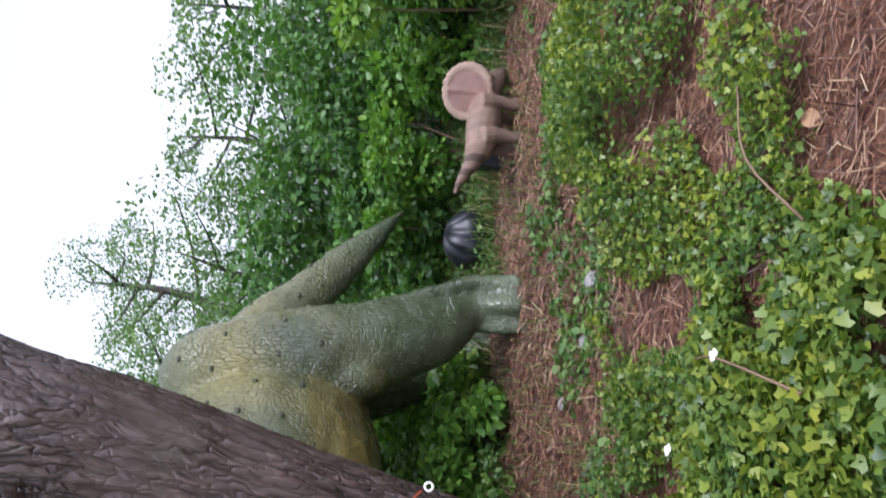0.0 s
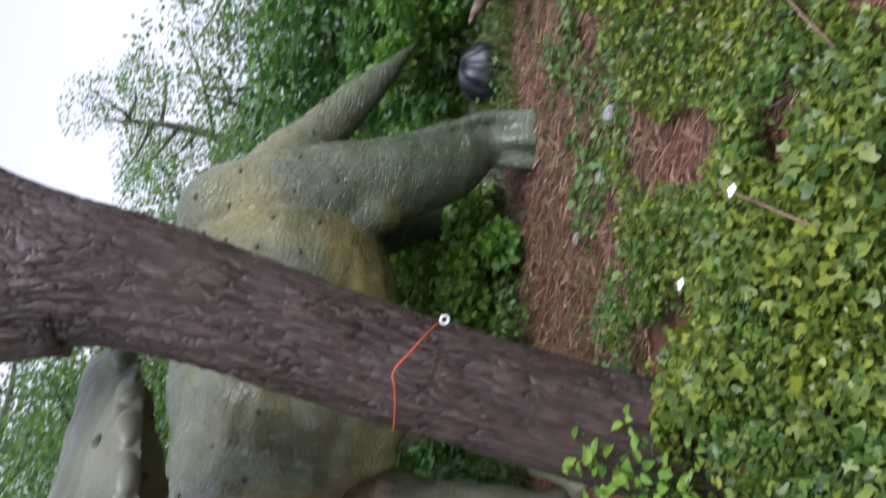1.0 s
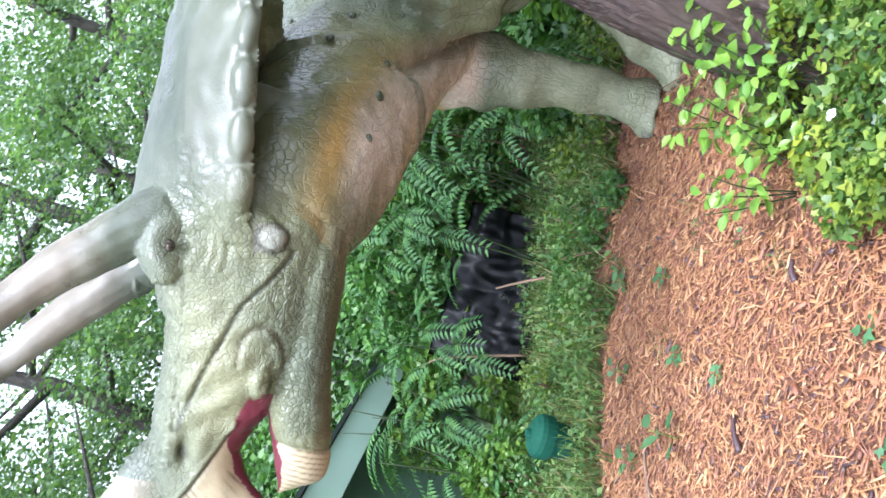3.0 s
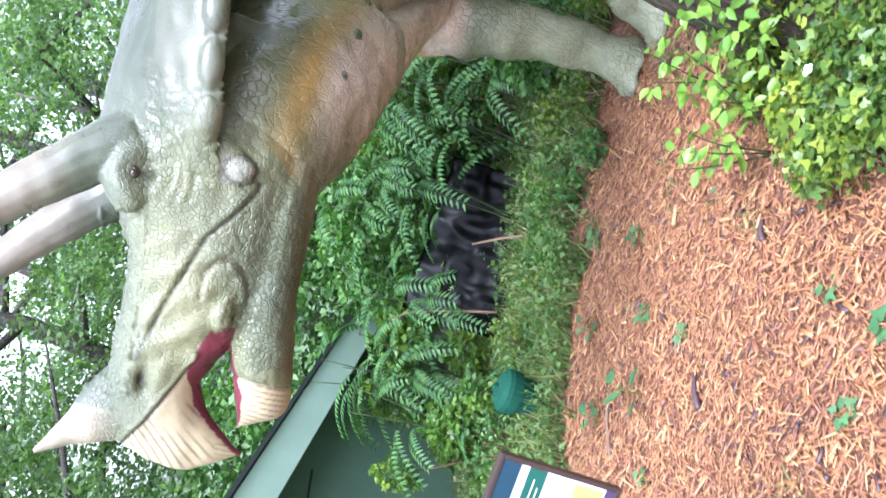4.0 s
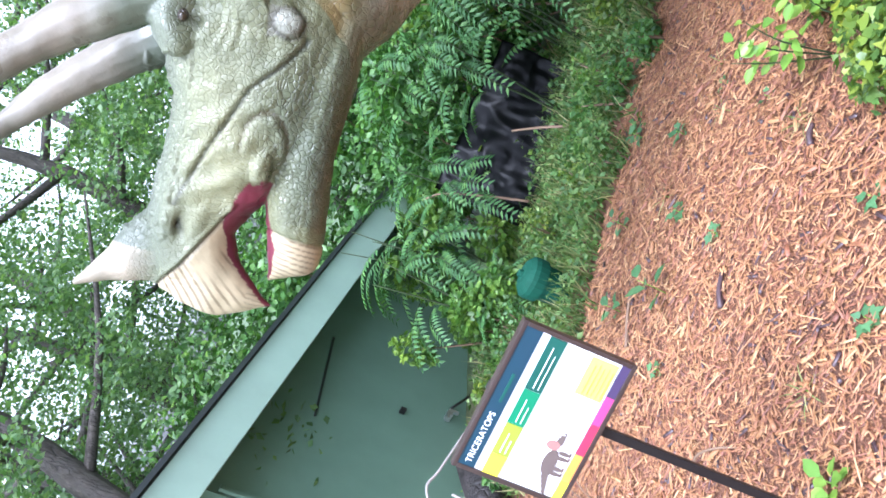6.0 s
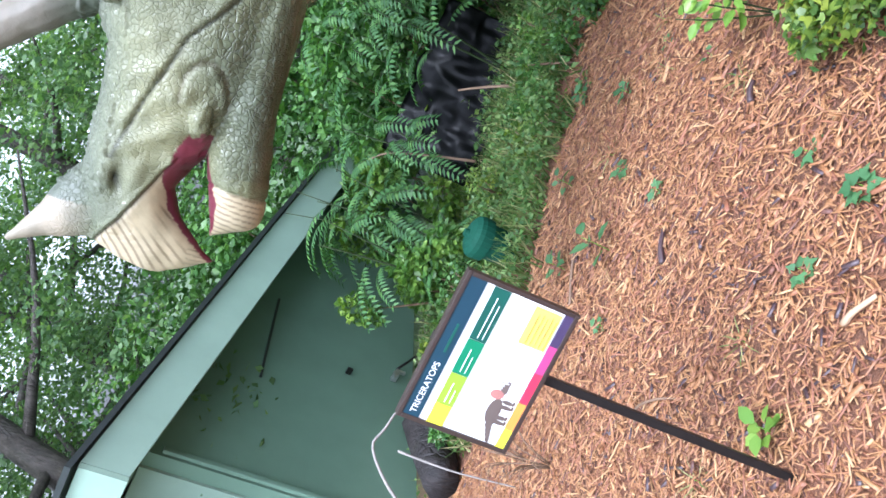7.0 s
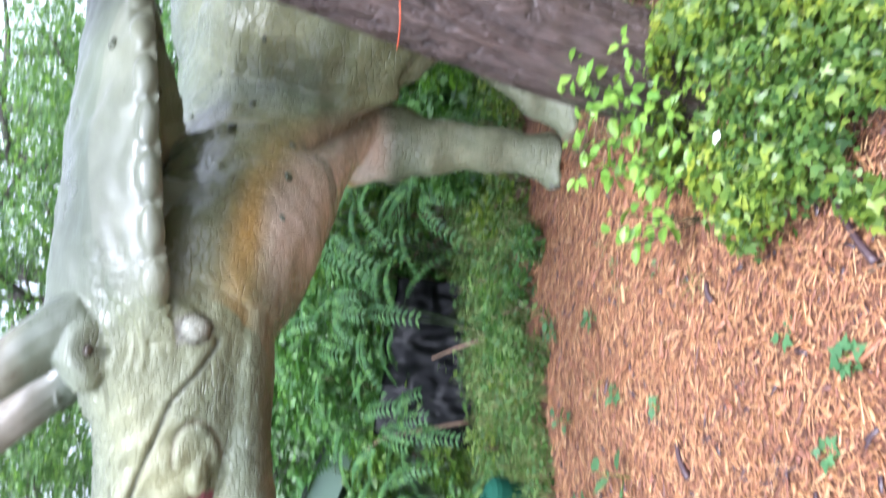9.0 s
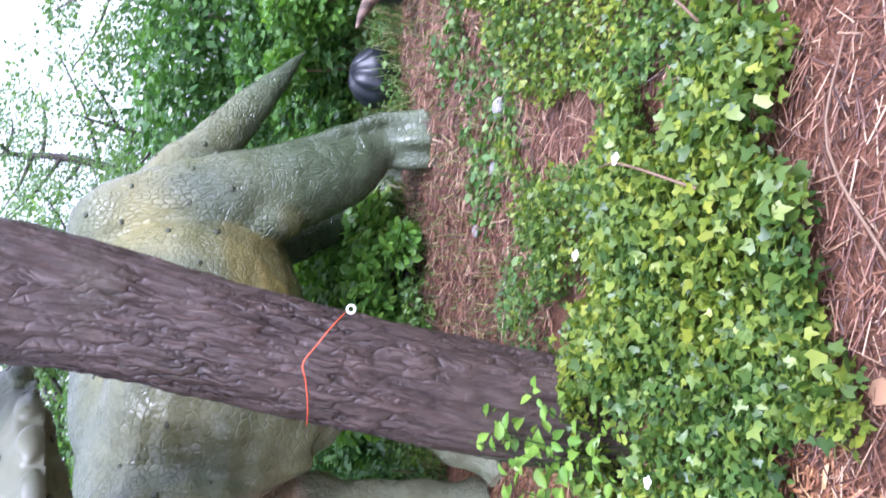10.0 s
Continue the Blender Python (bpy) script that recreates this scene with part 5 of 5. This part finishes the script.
def placed(p, lift=0.0):
    """Upright-world points on the ground under places given square to the slope."""
    w = np.array([g(x, y, 0) for x, y in p])
    w[:, 2] = heights(w[:, :2]) + lift
    return w


GRASS = [(-4.9, 3.2), (-3.6, 3.25), (-2.9, 3.5), (-2.4, 3.95), (-1.9, 4.4), (-1.3, 4.75), (-0.6, 5.2), (0.4, 5.45), (1.3, 5.25), (2.0, 5.2), (2.8, 4.9), (3.4, 4.2), (4.2, 5.0), (3.0, 6.6), (0, 6.7), (-3, 6.2), (-4.9, 5.6)]


def grass():
    n = 15000
    p = placed(spread(GRASS, n, 0.3))
    ax = rng.normal(size=(n, 3)) * 0.35
    ax[:, 2] = 1
    nm = rng.normal(size=(n, 3))
    nm[:, 2] *= 0.2
    s = rng.uniform(0.08, 0.26, n)
    tagged(new("grass", scatter_mesh("grass", "blade", p, ax, nm, np.stack([np.full(n, 0.16), s, s], 1), M_GRASS)), "rough green grass along the mulch edge", "grass", kind="stuff")
    n = 30000
    p = placed(spread(GRASS, n, 0.3))
    p[:, 2] += rng.uniform(0.01, 0.22, n) * (0.5 + 0.5 * rng.random(n))
    ax, nm = leafy(n, 0.6)
    tagged(new("undergrowth", scatter_mesh("undergrowth", "diamond", p, ax, nm, rng.uniform(0.018, 0.062, n), M_WEED)), "low leafy weeds among the grass", "weeds", kind="stuff")


grass()

IVY = [(-0.85, 2.15), (-0.45, 1.75), (0.08, 1.62), (0.5, 1.8), (0.8, 1.9), (1.25, 2.1), (1.75, 2.4), (2.6, 2.6), (3.4, 3.0), (3.2, 3.9), (2.2, 3.75), (1.5, 3.6), (0.95, 3.45), (0.4, 3.4), (-0.1, 3.3), (-0.55, 3.1), (-0.95, 2.8)]


def ivy_height(x, y):
    h = 0.13 + 0.10 * noise.noise(Vector((x * 1.7, y * 1.7, 5)))
    h += 0.17 * math.exp(-((x + 0.4) / 0.5) ** 2 - ((y - 2.5) / 0.3) ** 2)
    h += 0.20 * math.exp(-((x - 1.75) / 0.6) ** 2 - ((y - 3.2) / 0.45) ** 2)
    return max(h, 0.05)


BIG = [(-0.95, 2.8), (-0.82, 2.1), (-0.45, 1.7), (0.1, 1.58), (0.5, 1.75), (0.8, 1.95), (0.7, 2.4), (0.2, 2.75), (-0.5, 2.9)]
SPARSE = [(-0.6, 3.2), (0.4, 3.1), (0.9, 3.2), (1.6, 3.5), (2.6, 3.7), (2.9, 4.4), (1.9, 4.6), (0.9, 4.3), (0.2, 4.0), (-0.5, 3.9)]


def ivy():
    for name, kind, n, mat, smin, smax, poly, lab, cat in (
            ("ivy", "ivy", 6500, M_IVY, 0.022, 0.05, BIG, "bed of bright lobed ivy leaves", "ivy"),
            ("creeper", "ivy", 27000, M_IVY, 0.014, 0.034, IVY, "small-leaved light green creeper among the ivy", "creeper"),
            ("ground_cover", "diamond", 12000, M_IVY_DARK, 0.02, 0.045, IVY, "dark small-leaved ground cover under the ivy", "ground cover"),
            ("scattered_weeds", "oval", 5200, M_WEED, 0.02, 0.06, SPARSE, "scattered weeds growing through the straw", "weeds")):
        q = spread(poly, n, 0.12)
        gap = np.array([noise.noise(Vector((x * 2.6, y * 2.6, 11))) for x, y in q])
        q = q[gap > (-0.17 if name != "scattered_weeds" else -0.04)]
        n = len(q)
        p = placed(q)
        hh = np.array([ivy_height(x, y) for x, y in q]) * (0.45 if name == "scattered_weeds" else 1.0)
        p[:, 2] += hh * (rng.uniform(0.1, 0.75, n) if name == "ground_cover" else rng.uniform(0.25, 1.12, n) ** 0.6)
        ax, nm = leafy(n, 0.58)
        tagged(new(name, scatter_mesh(name, kind, p, ax, nm, rng.uniform(smin, smax, n), mat)), lab, cat, kind="stuff")


ivy()

CHIPS = [(-4.6, 0.6), (-3.0, 0.4), (-1.0, 0.7), (-0.2, 1.2), (-0.5, 1.9), (-0.95, 2.6), (-0.7, 3.2), (-0.4, 3.6), (-0.7, 4.6), (-1.4, 4.75), (-1.95, 4.4), (-2.4, 3.95), (-2.95, 3.5), (-3.6, 3.2), (-4.6, 3.1)]
STRAW = [(-0.7, 3.2), (0.4, 3.2), (0.9, 3.3), (1.6, 3.6), (2.6, 3.8), (3.3, 4.1), (2.8, 4.9), (2.0, 5.2), (1.2, 5.3), (0.3, 5.45), (-0.7, 5.1), (-1.0, 4.4)]
FRONT = [(-0.5, 1.3), (0.3, 0.9), (1.2, 0.9), (2.6, 1.2), (3.6, 2.4), (3.4, 3.4), (1.9, 3.4), (0.6, 3.2), (-0.6, 2.6)]


def chip_shape():
    v = np.array([(-0.5, 0, 0), (0.5, 0, 0), (0.35, 1, 0), (-0.4, 0.94, 0), (-0.4, 0.04, 1), (0.4, 0.03, 1), (0.25, 0.96, 1), (-0.3, 0.9, 1)], float)
    f = [(4, 5, 6, 7), (0, 1, 5, 4), (1, 2, 6, 5), (2, 3, 7, 6), (3, 0, 4, 7)]
    return v, f


def strand_shape():
    v = np.array([(-0.5, 0, 0), (0, 0.02, 1), (0.5, 0, 0), (-0.3, 1, 0), (0.05, 0.97, 1), (0.4, 1, 0)], float)
    return v, [(0, 1, 4, 3), (1, 2, 5, 4)]


def litter(name, poly, n, lmin, lmax, wid, mat, label, category, rise=0.02, thin=False):
    p = placed(spread(poly, n, 0.12))
    p[:, 2] += rng.uniform(-0.006, rise, n)
    ax = rng.normal(size=(n, 3))
    ax[:, 2] *= 0.14
    nm = rng.normal(size=(n, 3)) * 0.24
    nm[:, 2] += 1
    ln = rng.uniform(lmin, lmax, n) * rng.uniform(0.5, 1.0, n)
    w = rng.uniform(0.5, 1.4, n) * wid
    tagged(new(name, scatter_mesh(name, strand_shape() if thin else chip_shape(), p, ax, nm, np.stack([w, ln, w * 0.45], 1), mat)), label, category, kind="stuff")


litter("mulch_fines", CHIPS, 42000, 0.008, 0.04, 0.0042, M_CHIP, "fine crumbs of reddish shredded wood mulch", "mulch", 0.014, True)
litter("mulch", CHIPS, 33000, 0.02, 0.075, 0.0062, M_CHIP, "reddish brown shredded wood mulch", "mulch")
litter("bark_strands", CHIPS, 13000, 0.05, 0.13, 0.0048, M_CHIP, "long thin strands of shredded red bark", "mulch", 0.026)
litter("bark_pieces", CHIPS, 1500, 0.04, 0.11, 0.014, M_CHIP, "broad flat splinters of pale wood in the mulch", "mulch", 0.024)
litter("bark_scraps", CHIPS, 700, 0.03, 0.09, 0.012, M_SCRAP, "dark purplish scraps of wet bark in the mulch", "mulch", 0.024)
litter("straw_mulch", STRAW, 26000, 0.05, 0.16, 0.006, M_STRAW, "reddish pine straw and shredded mulch", "mulch", 0.03, True)


def dry_grass():
    n = 3200
    p = placed(spread(STRAW, n, 0.2))
    ax = rng.normal(size=(n, 3)) * 0.6
    ax[:, 2] = np.abs(ax[:, 2]) + 0.5
    nm = rng.normal(size=(n, 3))
    w = rng.uniform(0.04, 0.13, n)
    tagged(new("dry_grass", scatter_mesh("dry_grass", "blade", p, ax, nm, np.stack([np.full(n, 0.1), w, w], 1), M_GRASS)), "thin dry grass growing through the straw", "grass", kind="stuff")


dry_grass()
litter("leaf_litter", FRONT, 34000, 0.04, 0.16, 0.0042, M_STRAW, "brown straw and bark litter", "mulch", 0.03, True)


# ---------------------------------------------------------------- single plants
def weed(x, y, leaves, size, h, mat=M_YOUNG, kind="oval", label="small green weed growing in the mulch", group="weeds in the mulch"):
    b = g(x, y, 0)
    b.z = ground_z(b.x, b.y)
    e = empty("weed", Matrix.Translation(b), label, "weed", group)
    a = np.arange(leaves) * 2.4 + rng.uniform(0, 6)
    zz = h * (0.3 + 0.7 * np.arange(leaves) / max(leaves - 1, 1))
    p = np.stack([0.02 * np.cos(a), 0.02 * np.sin(a), zz], 1)
    ax = np.stack([np.cos(a), np.sin(a), rng.uniform(-0.1, 0.5, leaves)], 1)
    nm = np.tile((0, 0, 1.0), (leaves, 1)) + rng.normal(size=(leaves, 3)) * 0.2
    lf = new("leaves", scatter_mesh("leaves", kind, p, ax, nm, rng.uniform(0.7, 1.2, leaves) * size, mat))
    lf.parent = e
    bm = bmesh.new()
    tube(bm, [(0, 0, -0.02, 0.003, 0.003), (0.004, 0, h * 0.5, 0.0025, 0.0025), (0, 0.004, h, 0.002, 0.002)], 5, 2)
    part("stem", bm, M_YOUNG, e, smooth=True)


for wx, wy, wl, ws, wh in [(-1.7, 3.47, 7, 0.07, 0.05), (-1.9, 3.1, 7, 0.06, 0.05), (-1.08, 2.04, 4, 0.06, 0.03), (-2.2, 2.9, 5, 0.12, 0.16), (-1.66, 1.45, 9, 0.09, 0.06), (-1.3, 1.75, 6, 0.05, 0.03),
                           (-1.0, 1.75, 8, 0.07, 0.04), (-1.2, 2.9, 5, 0.04, 0.03), (-2.4, 2.6, 6, 0.05, 0.04), (-1.75, 2.75, 6, 0.045, 0.04), (-1.35, 3.3, 5, 0.04, 0.03), (-2.6, 3.2, 7, 0.09, 0.1), (-2.35, 3.6, 8, 0.09, 0.1), (-2.0, 3.95, 7, 0.07, 0.08)]:
    weed(wx, wy, wl, ws * 0.8, wh, M_YOUNG if wy < 1.5 else M_BLUE, "oval" if ws > 0.085 else "ivy")


def sapling(x, y, h, n, size, lean):
    b = g(x, y, 0)
    b.z = ground_z(b.x, b.y)
    e = empty("sapling", Matrix.Translation(b), "young sapling with broad light green leaves beside the trunk", "sapling")
    bm = bmesh.new()
    tips = []
    for k in range(3):
        t = Vector((lean[0] + rng.normal() * 0.09, lean[1] + rng.normal() * 0.06, h * rng.uniform(0.7, 1.05)))
        tube(bm, [(0, 0, -0.03, 0.0035, 0.0035), (*(t * 0.5 + Vector((rng.normal() * 0.03, rng.normal() * 0.03, 0.03))), 0.003, 0.003), (*t, 0.0015, 0.0015)], 5, 3)
        tips.append(t)
    part("stem", bm, M_STEM, e, smooth=True)
    s = rng.uniform(0.35, 1.05, n)
    p = np.array([tips[i % 3] * min(v, 1.0) for i, v in enumerate(s)])
    a = rng.uniform(0, 6.3, n)
    ax = np.stack([np.cos(a), np.sin(a), rng.uniform(-0.5, 0.4, n)], 1)
    nm = rng.normal(size=(n, 3)) * 0.35 + (0, -0.4, 0.8)
    w = rng.uniform(0.7, 1.25, n) * size
    lf = new("leaves", scatter_mesh("leaves", "oval", p + ax * 0.02, ax, nm, np.stack([w * 0.85, w, w * 1.6], 1), M_YOUNG))
    lf.parent = e


sapling(-0.62, 2.7, 0.7, 46, 0.06, (0.04, -0.02))
sapling(-0.74, 2.72, 0.56, 64, 0.06, (-0.06, 0.0))
sapling(-0.88, 2.62, 0.38, 34, 0.06, (-0.1, -0.02))
sapling(-0.7, 2.45, 0.36, 54, 0.055, (-0.06, -0.02))
sapling(-0.5, 2.62, 0.5, 46, 0.055, (0.02, -0.02))


def twig(name, pts, r, label, mat=M_TWIG):
    bm = bmesh.new()
    tube(bm, [(*q, r * (1 - 0.6 * i / len(pts)), r * (1 - 0.6 * i / len(pts))) for i, q in enumerate(pts)], 7, 4)
    ob = obj(name, bm, mat)
    ob.matrix_world = SLOPE
    tagged(ob, label, "branch")


twig("branch", [(-3.85, 2.3, 0.3), (-3.78, 2.52, 0.59), (-3.72, 2.77, 0.74), (-3.65, 2.87, 0.69), (-3.5, 3.05, 0.58)], 0.011, "grey bent dead branch beside the shed", M_DEAD)
twig("branch", [(-3.56, 2.66, 0.64), (-3.54, 2.6, 0.48), (-3.52, 2.55, 0.32), (-3.5, 2.5, 0.0)], 0.007, "pale thin bare stick beside the shed", M_DEAD)
twig("log", [(-4.6, 3.75, 0.16), (-4.5, 3.45, 0.17), (-4.4, 3.1, 0.15)], 0.2, "dark rotten log lying by the shed", M_LOG)
twig("branch", [(-2.6, 5.1, 0.1), (-2.72, 5.2, 0.28), (-2.85, 5.32, 0.42)], 0.012, "thin bare brown branch in the grass")
twig("branch", [(-3.2, 5.0, 0.2), (-3.3, 5.1, 0.5), (-3.42, 5.2, 0.78), (-3.5, 5.2, 0.9)], 0.011, "thin bare brown branch under the sumac")


def flower(x, y, z):
    bm = bmesh.new()
    for k in range(5):
        a = 2 * math.pi * k / 5
        ball(bm, (0.011 * math.cos(a), 0.011 * math.sin(a), 0.003 * (k % 2)), (0.009, 0.008, 0.004), None, 8, 5)
    ob = obj("flower", bm, M_WHITE)
    ob.matrix_world = Matrix.Translation(g(x, y, z))
    tagged(ob, "tiny white flower in the ivy", "flower", "flowers in the ivy")


flower(0.4, 2.1, 0.34)
flower(-0.5, 2.2, 0.25)
flower(0.15, 2.45, 0.3)


def rock(x, y, r, label):
    bm = bmesh.new()
    bmesh.ops.create_icosphere(bm, subdivisions=3, radius=1.0)
    for v in bm.verts:
        k = 1 + 0.35 * noise.noise(v.co * 1.4 + Vector((x * 9, y * 7, 0))) + 0.1 * noise.noise(v.co * 4)
        v.co = Vector((v.co.x * r * k, v.co.y * r * 0.8 * k, v.co.z * r * 0.55 * k))
    ob = obj("stone", bm, M_STONE)
    ob.matrix_world = Matrix.Translation(g(x, y, r * 0.25))
    tagged(ob, label, "stone", "stones in the straw")


rock(0.87, 3.68, 0.055, "small grey stone lying in the straw")
rock(0.6, 3.8, 0.04, "small grey stone lying in the straw")
rock(0.32, 4.1, 0.035, "small grey stone lying in the straw")


def stump():
    bm = bmesh.new()
    tube(bm, [(0, 0, -0.05, 0.07, 0.07), (0, 0, 0.04, 0.06, 0.06), (0.01, 0, 0.1, 0.055, 0.055)], 14, 4, side=(0, 1, 0))
    ob = obj("stump", bm, M_LOG)
    ob.matrix_world = Matrix.Translation(g(0.1, 5.2, 0))
    tagged(ob, "small dark cut stump at the mulch edge", "stump")


stump()


def dry_leaves():
    one = scatter_mesh("dry_leaf", "oval", np.zeros((1, 3)), np.array([(0, 1.0, 0.1)]), np.array([(0.1, 0, 1.0)]), np.array([0.085]), M_DRYLEAF)
    q = spread(FRONT, 60, 0.1)
    for (x, y), p in zip(q, placed(q, 0.03)):
        if y < 2.3:
            ob = new("dry_leaf", one)
            ob.matrix_world = Matrix.Translation(p) @ Euler((rng.uniform(-0.4, 0.4), rng.uniform(-0.4, 0.4), rng.uniform(0, 6.3))).to_matrix().to_4x4() @ Matrix.Scale(rng.uniform(0.7, 1.3), 4)
            tagged(ob, "dry brown fallen leaf on the litter", "leaf", "fallen leaves")


dry_leaves()
for q0, q1, q2 in (((0.75, 2.0, 0.12), (0.95, 2.12, 0.2), (1.2, 2.2, 0.16)), ((-0.75, 1.75, 0.02), (-0.6, 1.6, 0.03), (-0.35, 1.5, 0.02)), ((0.3, 1.95, 0.2), (0.4, 2.2, 0.27), (0.42, 2.45, 0.2)), ((0.05, 1.5, 0.03), (0.35, 1.62, 0.08), (0.6, 1.6, 0.03))):
    twig("branch", [q0, q1, q2], 0.0045, "thin brown bare stick lying among the ivy")
for q0, q1, q2 in (((-1.86, 2.42, 0.015), (-1.83, 2.48, 0.022), (-1.79, 2.55, 0.012)), ((-0.72, 1.74, 0.015), (-0.68, 1.82, 0.025), (-0.6, 1.97, 0.015)), ((-1.15, 2.46, 0.015), (-1.13, 2.49, 0.022), (-1.1, 2.52, 0.015))):
    twig("bark_chunk", [q0, q1, q2], 0.014, "dark wet chunk of bark lying on the mulch", M_SCRAP)
twig("wood_splinter", [(-1.26, 1.5, 0.015), (-1.21, 1.49, 0.025), (-1.13, 1.47, 0.02)], 0.011, "pale splinter of wood lying on the mulch", M_PALE)
twig("wood_splinter", [(-2.62, 2.95, 0.015), (-2.5, 3.1, 0.03), (-2.42, 3.2, 0.015)], 0.01, "brown stick lying at the mulch edge")
twig("root", [(-2.35, 1.98, 0.0), (-2.22, 1.98, 0.06), (-2.1, 1.93, 0.05), (-2.02, 1.88, 0.0)], 0.007, "thin brown root arching out of the mulch")
for wx, wy in ((-1.31, 3.45), (-1.42, 3.2), (-1.13, 2.6), (-1.63, 1.78), (-2.05, 1.55), (-1.95, 3.3)):
    weed(wx, wy, 10, 0.085, 0.02, M_GRASS, "blade", "thin tuft of pale grass growing in the mulch", "grass tufts in the mulch")


def twig_tuft(x, y):
    b = g(x, y, 0)
    b.z = ground_z(b.x, b.y)
    e = empty("twig_tuft", Matrix.Translation(b), "tuft of dry brown twigs beside the shed", "twigs")
    for k in range(14):
        a, ln = rng.uniform(0, 6.3), rng.uniform(0.15, 0.34)
        d = Vector((math.cos(a), math.sin(a), 0)) * ln * 0.6
        bm = bmesh.new()
        tube(bm, [(0, 0, -0.02, 0.003, 0.003), (d.x * 0.4, d.y * 0.4, ln * 0.6, 0.0025, 0.0025), (d.x, d.y, ln * rng.uniform(0.5, 1.0), 0.001, 0.001)], 4, 3, side=(0.2, 1, 0.1))
        part("twig", bm, M_TWIG, e, smooth=True)


twig_tuft(-3.35, 2.55)
twig_tuft(-3.1, 2.35)
